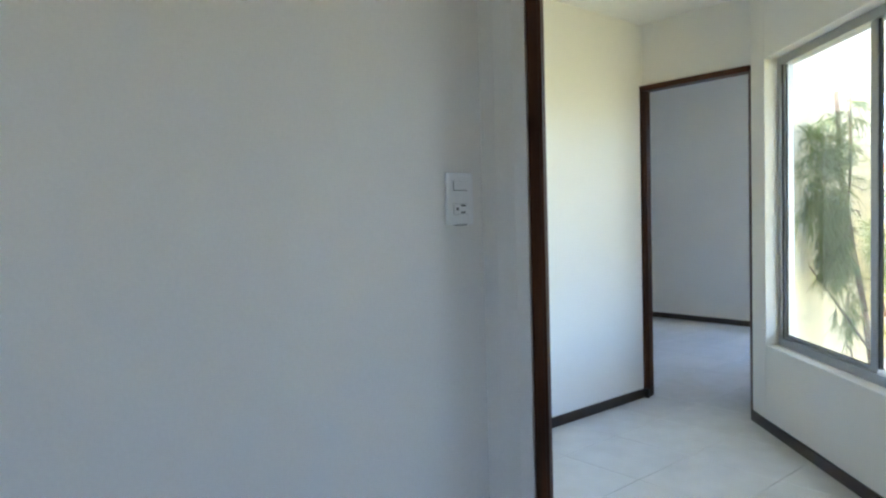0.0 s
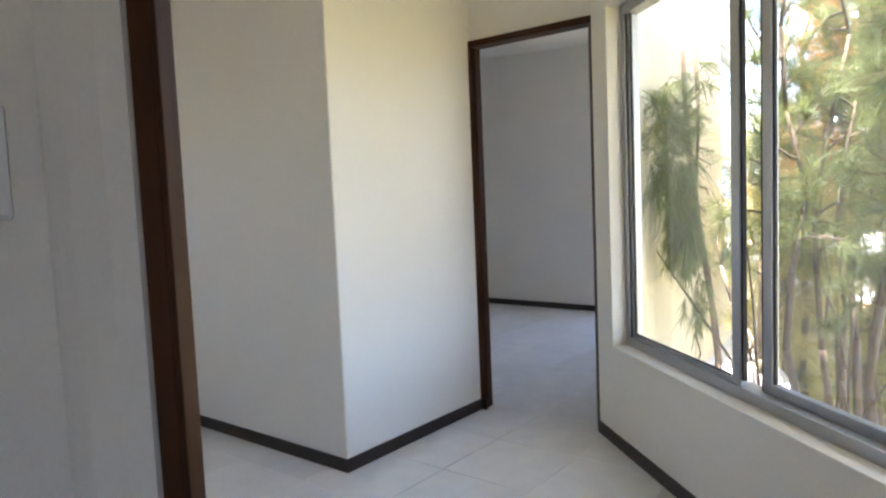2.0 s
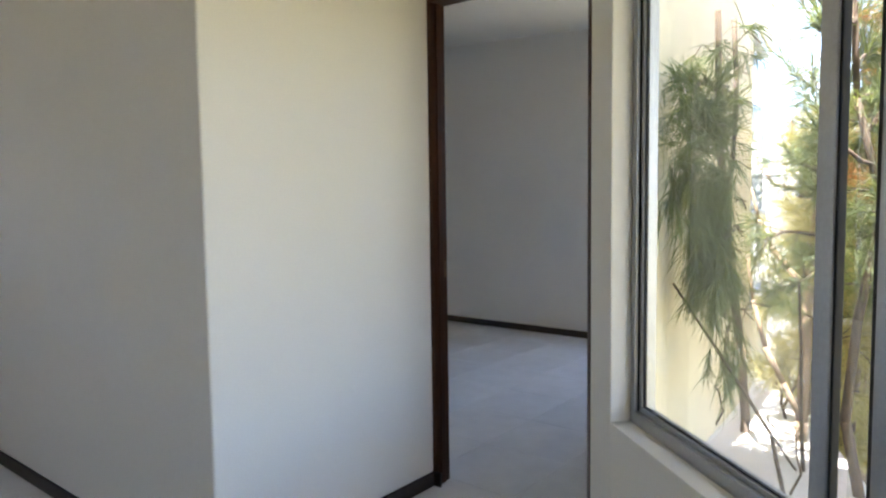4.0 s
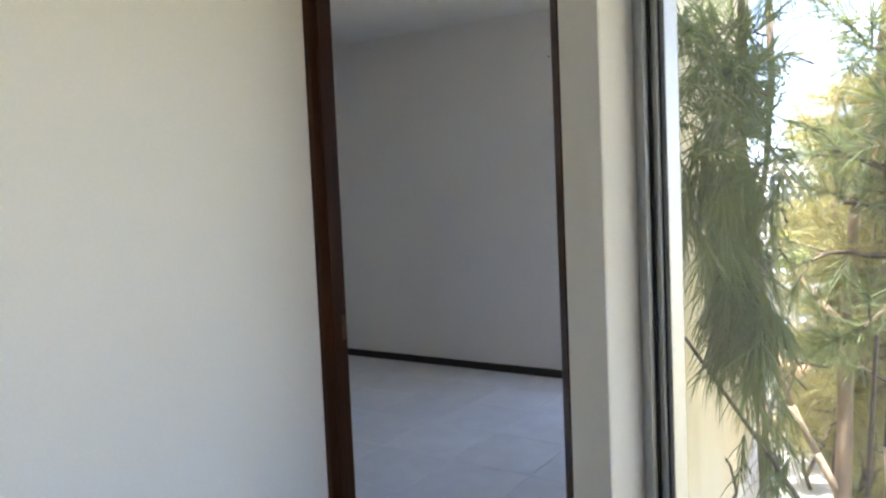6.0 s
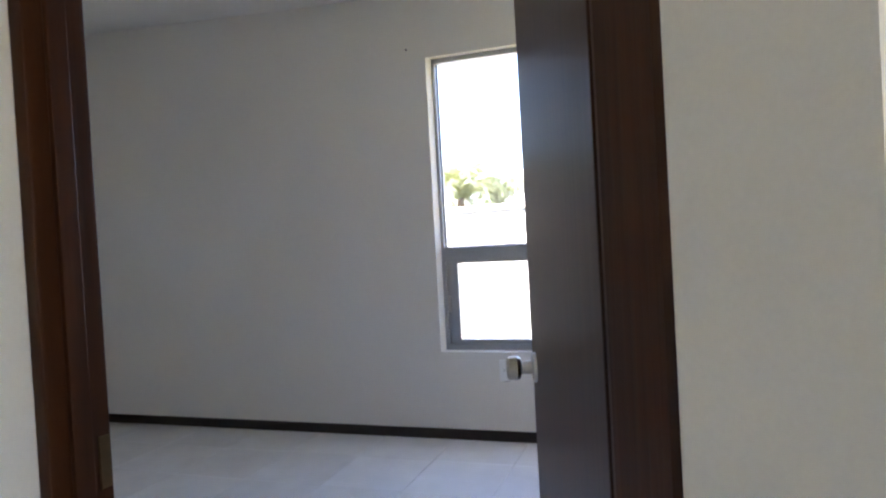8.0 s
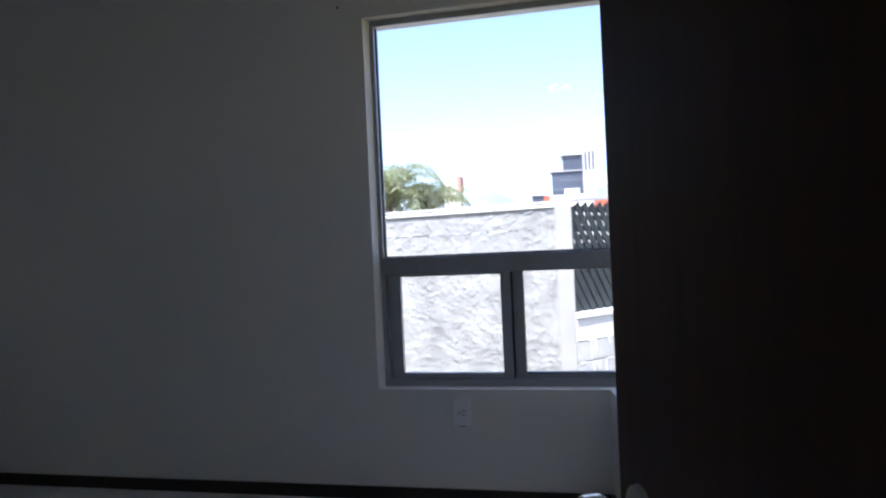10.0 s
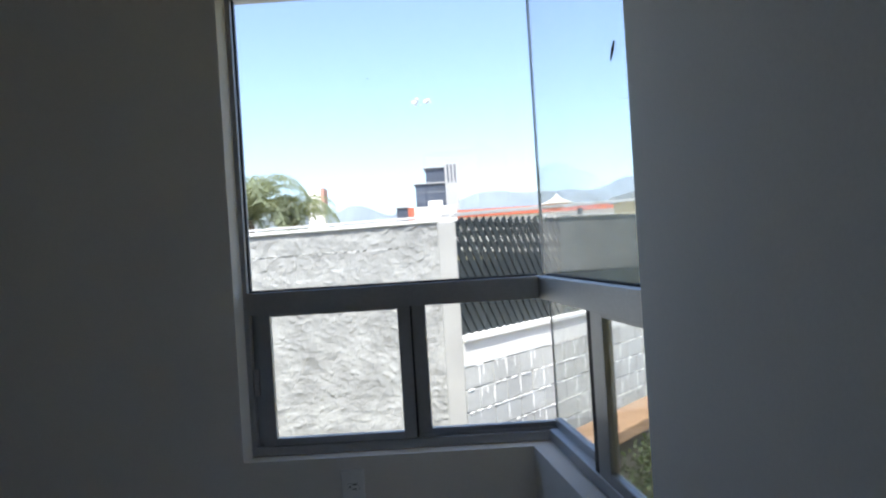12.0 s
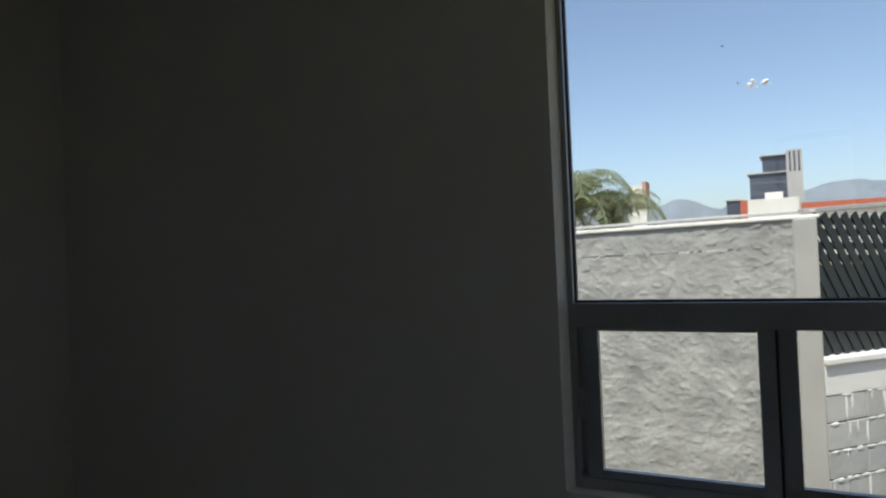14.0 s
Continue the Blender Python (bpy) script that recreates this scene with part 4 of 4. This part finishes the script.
# thin crooked understorey stems, leafless below
rnd = random.Random(91)
for k in range(9):
    bx, by = rnd.uniform(1.15, 2.1), rnd.uniform(1.2, 2.8)
    thin = empty("sapling", (bx, by, -2.75))
    tagged(thin, "thin dark crooked leafless stem among the needle trees", "sapling", "saplings in the garden")
    path = [Vector((bx, by, -2.75))]
    d = Vector((rnd.gauss(0, 0.1), rnd.gauss(0, 0.1), 1))
    for j in range(11):
        d = (d + Vector((rnd.gauss(0, 0.16), rnd.gauss(0, 0.16), 0.05))).normalized()
        path.append(path[-1] + d * 0.36)
    bm = bmesh.new()
    limb(bm, path, rnd.uniform(0.014, 0.024), 0.005, 6)
    part("stem", bm, M_BARK, thin, smooth=True)
    for j in (5, 6, 7, 8):
        e = Vector((rnd.gauss(0, 1), rnd.gauss(0, 1), rnd.uniform(0.1, 1.0))).normalized()
        q = [path[j]]
        for _ in range(5):
            e = (e + Vector((rnd.gauss(0, 0.35), rnd.gauss(0, 0.35), rnd.gauss(0.08, 0.25)))).normalized()
            q.append(q[-1] + e * 0.11)
        bm = bmesh.new()
        limb(bm, q, 0.007, 0.002, 5)
        part("branch", bm, M_BARK, thin)

# pale drive beyond the garden
solid("driveway", box(2.5, 30, 9.0, 13.0, -2.745, -2.70), M_PAVE, "pale sunlit driveway beyond the trees", "driveway", "structure")

# ---- outside: palms and far city ----
def palm(base, top, fronds, length, seed):
    rnd = random.Random(seed)
    p = empty("palm_tree", base)
    tagged(p, "green palm with arching fronds behind the wall", "palm", "palms behind the wall")
    base, top = Vector(base), Vector(top)
    bm = bmesh.new()
    limb(bm, [base.lerp(top, i / 6) + Vector((0.03 * math.sin(i), 0, 0)) for i in range(7)], 0.16, 0.10, 9)
    part("trunk", bm, M_BARK, p)
    for k in range(fronds):
        a = k * 2.399 + rnd.random() * 0.4
        up = rnd.uniform(0.9, 3.4)
        d = Vector((math.cos(a), math.sin(a), up)).normalized()
        pts = [top]
        for j in range(9):
            d = (d + Vector((0, 0, -0.10 - 0.055 * j))).normalized()
            pts.append(pts[-1] + d * length / 9)
        verts, faces = [], []
        for j in range(9):
            for e in (0.0, 0.17, 0.33, 0.5, 0.66, 0.83):
                q = pts[j].lerp(pts[j + 1], e)
                ax = (pts[j + 1] - pts[j]).normalized()
                side = ax.cross(Vector((0, 0, 1))).normalized()
                for g in (-1, 1):
                    lf = (side * g + ax * rnd.uniform(0.5, 1.0) + Vector((rnd.gauss(0, 0.2), rnd.gauss(0, 0.2), rnd.uniform(-0.9, 0.1)))).normalized() * length * 0.2 * (1 - 0.55 * abs(j / 9 - 0.35))
                    w = ax * 0.008
                    i0 = len(verts)
                    verts += [q - w, q + w, q + lf * 0.6 + w, q + lf, q + lf * 0.6 - w]
                    faces.append((i0, i0 + 1, i0 + 2, i0 + 3, i0 + 4))
            i0 = len(verts)
            w = Vector((0.012, 0.012, 0.0))
            verts += [pts[j] - w, pts[j] + w, pts[j + 1] + w, pts[j + 1] - w]
            faces.append((i0, i0 + 1, i0 + 2, i0 + 3))
        raw_part("frond", verts, faces, M_PALM, p)
    return p


palm((-4.46, 16, -2.75), (-4.41, 16, 2.2), 30, 2.0, 3)
palm((-3.83, 17, -2.75), (-3.78, 17, 1.9), 24, 1.75, 8)
palm((-5.37, 16.5, -2.75), (-5.37, 16.5, 2.1), 26, 1.8, 9)


tank = bmesh.new()
lathe(tank, (-7.19, 24, 2.08), (0, 0, 1), [(0, 0.5), (0.3, 0.62), (0.9, 0.62), (1.25, 0.45), (1.4, 0.16), (1.5, 0.14)], 20)
tk = empty("roof_water_tank", (-7.19, 24, -2.75))
tagged(tk, "white roof water tank behind the palms", "tank")
part("tank", tank, M_FARWHITE, tk)
part("stand", box(-7.64, -6.74, 23.6, 24.4, -2.75, 2.08), M_CONC, tk)


def town(y):
    """Shift to the side and up of what stands at the distance y."""
    return -0.022 * (y - 4.1), 0.0215 * (y - 1.8)


def building(name, label, pieces, category="building"):
    """pieces: (part name, x0, x1, y0, y1, z0, z1, material); the town stands turned and raised a little."""
    dx, dz = town(pieces[0][3])
    b = empty(name, (pieces[0][1] + dx, pieces[0][3], -2.75))
    tagged(b, label, category)
    for pn, x0, x1, y0, y1, z0, z1, mat in pieces:
        part(pn, box(x0 + dx, x1 + dx, y0, y1, z0 + (dz if z0 > -2 else 0), z1 + dz), mat, b)
    return b


tower = building("office_tower", "distant dark glazed office tower with concrete shaft", [
    ("lower_block", -8.5, 5.0, 300, 318, -2.75, 24.0, M_DARKGLASS), ("upper_block", -3.6, 5.0, 300.5, 316, 24.0, 31.0, M_DARKGLASS),
    ("shaft", 5.0, 10.7, 299, 318, -2.75, 32.6, M_CONC), ("roof_slab", -4.6, 5.0, 299.6, 317, 31.0, 31.5, M_CONC), ("roof_slab", -9.5, 5.0, 299.3, 319, 24.0, 24.5, M_CONC)])
TX, TZ = town(300)
for i in range(5):
    part("window_strip", box(-8.0 + TX, 4.8 + TX, 299.9, 299.96, 4 + i * 4 + TZ, 4.5 + i * 4 + TZ), M_SPANDREL, tower)
for i in range(3):
    part("mullion", box(6.0 + i * 1.6 + TX, 6.7 + i * 1.6 + TX, 298.9, 298.98, 24 + TZ, 32 + TZ), M_DARKGLASS, tower)
building("white_building", "distant white building with a red end wall", [
    ("wall", -9.0, 8.2, 280, 290, -2.75, 13.0, M_FARWHITE), ("end_wall", -11.6, -9.0, 280, 290, -2.75, 13.0, M_REDROOF), ("penthouse", -3.0, 3.0, 282, 288, 13.0, 15.5, M_FARWHITE)])
building("dark_building", "distant low dark building", [("wall", -17.0, -11.8, 290, 300, -2.75, 13.5, M_DARKGLASS), ("roof_slab", -17.5, -11.5, 289.5, 300.5, 13.5, 14.0, M_CONC)])
building("red_roofed_building", "long distant building with a red roof", [("wall", 8.6, 75, 250, 262, -2.75, 6.8, M_FARWHITE), ("roof", 8.0, 76, 249, 263, 6.8, 9.6, M_REDROOF)])
building("water_tower", "distant red and white tank on a pillar", [("pillar", -24.8, -21.5, 130, 133, -2.75, 11.0, M_FARWHITE), ("tank", -22.0, -21.4, 129.5, 133.5, 8.5, 11.6, M_FADED)], "tower")
tent = empty("tent_roof", (51, 320, -2.75))
tagged(tent, "distant white peaked tent roof", "roof")
bm = bmesh.new()
lathe(bm, (51, 320, 19.0), (0, 0, 1), [(0, 9.0), (0.8, 6.0), (2.2, 2.6), (4.6, 0.3)], 8)
part("canopy", bm, M_FARWHITE, tent)
part("mast", box(50.8, 51.2, 319.8, 320.2, -2.75, 19.0), M_CONC, tent)
building("white_house", "small distant white house", [("wall", -20, -9, 170, 180, -2.75, 4.6, M_FARWHITE), ("roof", -20.5, -8.5, 169.5, 180.5, 4.6, 5.0, M_CONC)])
rnd = random.Random(77)
for i in range(16):
    x = rnd.uniform(-160, 330)
    y = rnd.uniform(420, 700)
    w, h = rnd.uniform(8, 22), rnd.uniform(5, 12)
    building("distant_house", "small distant city building", [("wall", x, x + w, y, y + 10, -2.75, h, rnd.choice((M_FARWHITE, M_CONC))), ("roof", x - 0.5, x + w + 0.5, y - 0.5, y + 10.5, h, h + 0.6, rnd.choice((M_CONC, M_REDROOF)))])
building("yellow_house", "yellow rendered house beyond the boundary wall", [("wall", 4.6, 9.5, 12.5, 18, -2.75, 1.9, M_YELLOW), ("roof_slab", 4.5, 9.6, 12.4, 18.1, 1.9, 2.05, M_CONC)], "house")


# ---- small clouds ----
M_CLOUD = material("cloud_white", (0.8, 0.82, 0.85), rough=1.0, spread=0.03, grain=0.02, grain_scale=0.05, blotch_scale=0.02, spec=0.0)
rnd = random.Random(12)
for cx, cy, cz, wide, puffs in ((-66, 1500, 330, 4.5, 12), (-40, 1500, 331, 5.5, 14)):
    bm = bmesh.new()
    for k in range(puffs):
        m = Matrix.Translation((cx + rnd.gauss(0, wide), cy + rnd.gauss(0, wide), cz + rnd.gauss(0, 2.2) + abs(rnd.gauss(0, 2)))) @ Matrix.Diagonal((1.25, 1.0, 0.9, 1))
        bmesh.ops.create_icosphere(bm, subdivisions=2, radius=rnd.uniform(1.2, 3.2), matrix=m)
    for v in bm.verts:
        v.co += noise.noise_vector(v.co * 0.3) * 1.2
    tagged(new("cloud", finish(bm, "cloud", M_CLOUD, True)), "small white cloud in a clear sky", "cloud", "clouds", "structure")


# ---- hills ----
def ridge(name, x0, x1, y, peaks, base, seed):
    n = 240
    verts, faces = [], []
    for i in range(n + 1):
        x = x0 + (x1 - x0) * i / n
        h = base + sum(a * math.exp(-((x + 60 - c) / w) ** 2) for c, w, a in peaks)
        h += 15 * noise.fractal(Vector((x / 110.0, seed, 0)), 0.8, 2.0, 6)
        verts += [(x, y, -5), (x, y + 150, h), (x, y + 700, -5)]
    for i in range(n):
        k = i * 3
        faces += [(k, k + 3, k + 4, k + 1), (k + 1, k + 4, k + 5, k + 2)]
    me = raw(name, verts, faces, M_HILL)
    tagged(new(name, me), "mountain ridge on the horizon tinted blue for haze", "hills", kind="structure")


ridge("hills", -3600, 3800, 2600, [(-320, 100, 26), (-520, 160, 22), (60, 90, 30), (230, 120, 60), (480, 200, 45), (860, 190, 95), (1500, 400, 70)], 157, 3.1)
verts, faces = [], []
for i in range(26):
    c = (rnd.uniform(-90, 260), rnd.uniform(120, 380), 0)
    v, f = leaf_crown(90, (c[0], c[1], 0.5 + 0.0275 * c[1]), (5, 5, 3.0), 1.6, 0.1, 900 + i, 0.4)
    k = len(verts)
    verts += v
    faces += [tuple(k + j for j in q) for q in f]
ob = new("distant_trees", raw("distant_trees", verts, faces, M_TREEFAR))
tagged(ob, "distant dark green treetops across the city", "trees", kind="stuff")

# ---- floor tiles ----
TILE = 0.45
tiles = {}
for i in range(-9, 11):
    for j in range(-15, 9):
        x0, y0 = 0.35 + i * TILE, 1.42 + (j - 4) * TILE
        x1, y1 = x0 + TILE, y0 + TILE
        cx, cy = (x0 + x1) / 2, (y0 + y1) / 2
        if cx < -3.5 or cx > 4.5 or cy < -6.4 or cy > 3.3 or (cx > 0.85 and cy > 0.2):
            continue
        if -2.4 < cy < 0.1 and (Vector((cx, cy, 0)) - W0).dot(N) > 0.45:
            continue
        if cx < 1.2 and cy < -2.75:
            continue
        if "me" not in tiles:
            bm = bmesh.new()
            block(bm, -TILE / 2 + 0.001, TILE / 2 - 0.001, -TILE / 2 + 0.001, TILE / 2 - 0.001, -0.012, 0.0)
            top = [e for e in bm.edges if all(v.co.z > -0.001 for v in e.verts)]
            bmesh.ops.bevel(bm, geom=top, offset=0.001, segments=1, affect="EDGES")
            tiles["me"] = finish(bm, "tile", M_TILE)
        t = new("tile", tiles["me"])
        t.parent = floor
        t.location = (cx, cy, 0)

# ---- blocks of the boundary wall ----
block_me = {}
rnd = random.Random(4)
for r in range(11):
    z1 = 0.125 - r * 0.2
    s = -0.2 * (r % 2)
    while s < 6.6:
        a, b = max(s, 0.005), s + 0.392
        if b - a > 0.05:
            key = (round(b - a, 3), rnd.randrange(3))
            if key not in block_me:
                bm = bmesh.new()
                vs = block(bm, 0, b - a, -0.05, 0.0, -0.188, 0.0, None, 0.006)
                for v in bm.verts:
                    v.co += Vector((rnd.gauss(0, 0.002), rnd.gauss(0, 0.0007), rnd.gauss(0, 0.002)))
                block_me[key] = finish(bm, "block", M_BLOCK)
            ob = new("block", block_me[key])
            ob.parent = bw
            ob.matrix_parent_inverse = Matrix.Translation(-parent_place(bw))
            ob.matrix_basis = BMX @ Matrix.Translation((a, 0, z1))
        s += 0.4

# lumps and runs of mortar squeezed out of the joints
verts, faces = [], []


def lump(s0, s1, z0, z1, deep):
    k = len(verts)
    cs, cz = (s0 + s1) / 2, (z0 + z1) / 2
    for i in range(8):
        a = i * math.pi / 4
        w = rnd.uniform(0.75, 1.1)
        ring = Vector((cs + (s1 - s0) / 2 * math.cos(a) * w, 0.001, cz + (z1 - z0) / 2 * math.sin(a) * w))
        verts.append(BMX @ ring)
        verts.append(BMX @ Vector((cs + (ring.x - cs) * 0.6, deep, cz + (ring.z - cz) * 0.6)))
    for i in range(8):
        a, b = k + i * 2, k + (i + 1) % 8 * 2
        faces.append((a, b, b + 1, a + 1))
    faces.append(tuple(k + i * 2 + 1 for i in range(8)))


for r in range(8):
    z = 0.129 - r * 0.2
    s = 0.02
    while s < 5.6:
        w = rnd.uniform(0.05, 0.16)
        if rnd.random() < 0.8:
            h = rnd.uniform(0.008, 0.02)
            lump(s, s + w, z - h - 0.006, z + h * 0.6, rnd.uniform(0.003, 0.007))
        if rnd.random() < 0.22:
            h = rnd.uniform(0.04, 0.13)
            c = s + rnd.uniform(0, w)
            lump(c, c + rnd.uniform(0.014, 0.03), z - h, z + 0.004, rnd.uniform(0.002, 0.005))
        s += w + rnd.uniform(-0.01, 0.03)
    s = 0.2 * (1 - r % 2)
    while s < 5.6:
        if s > 0.03 and rnd.random() < 0.75:
            lump(s - 0.018, s + 0.012, z - 0.19, z, 0.005)
        s += 0.4
drips = raw_part("mortar_runs", verts, faces, M_DRIP, bw, "white lumps of squeezed mortar")
tagged(drips, "white lumps of squeezed mortar", kind="stuff")
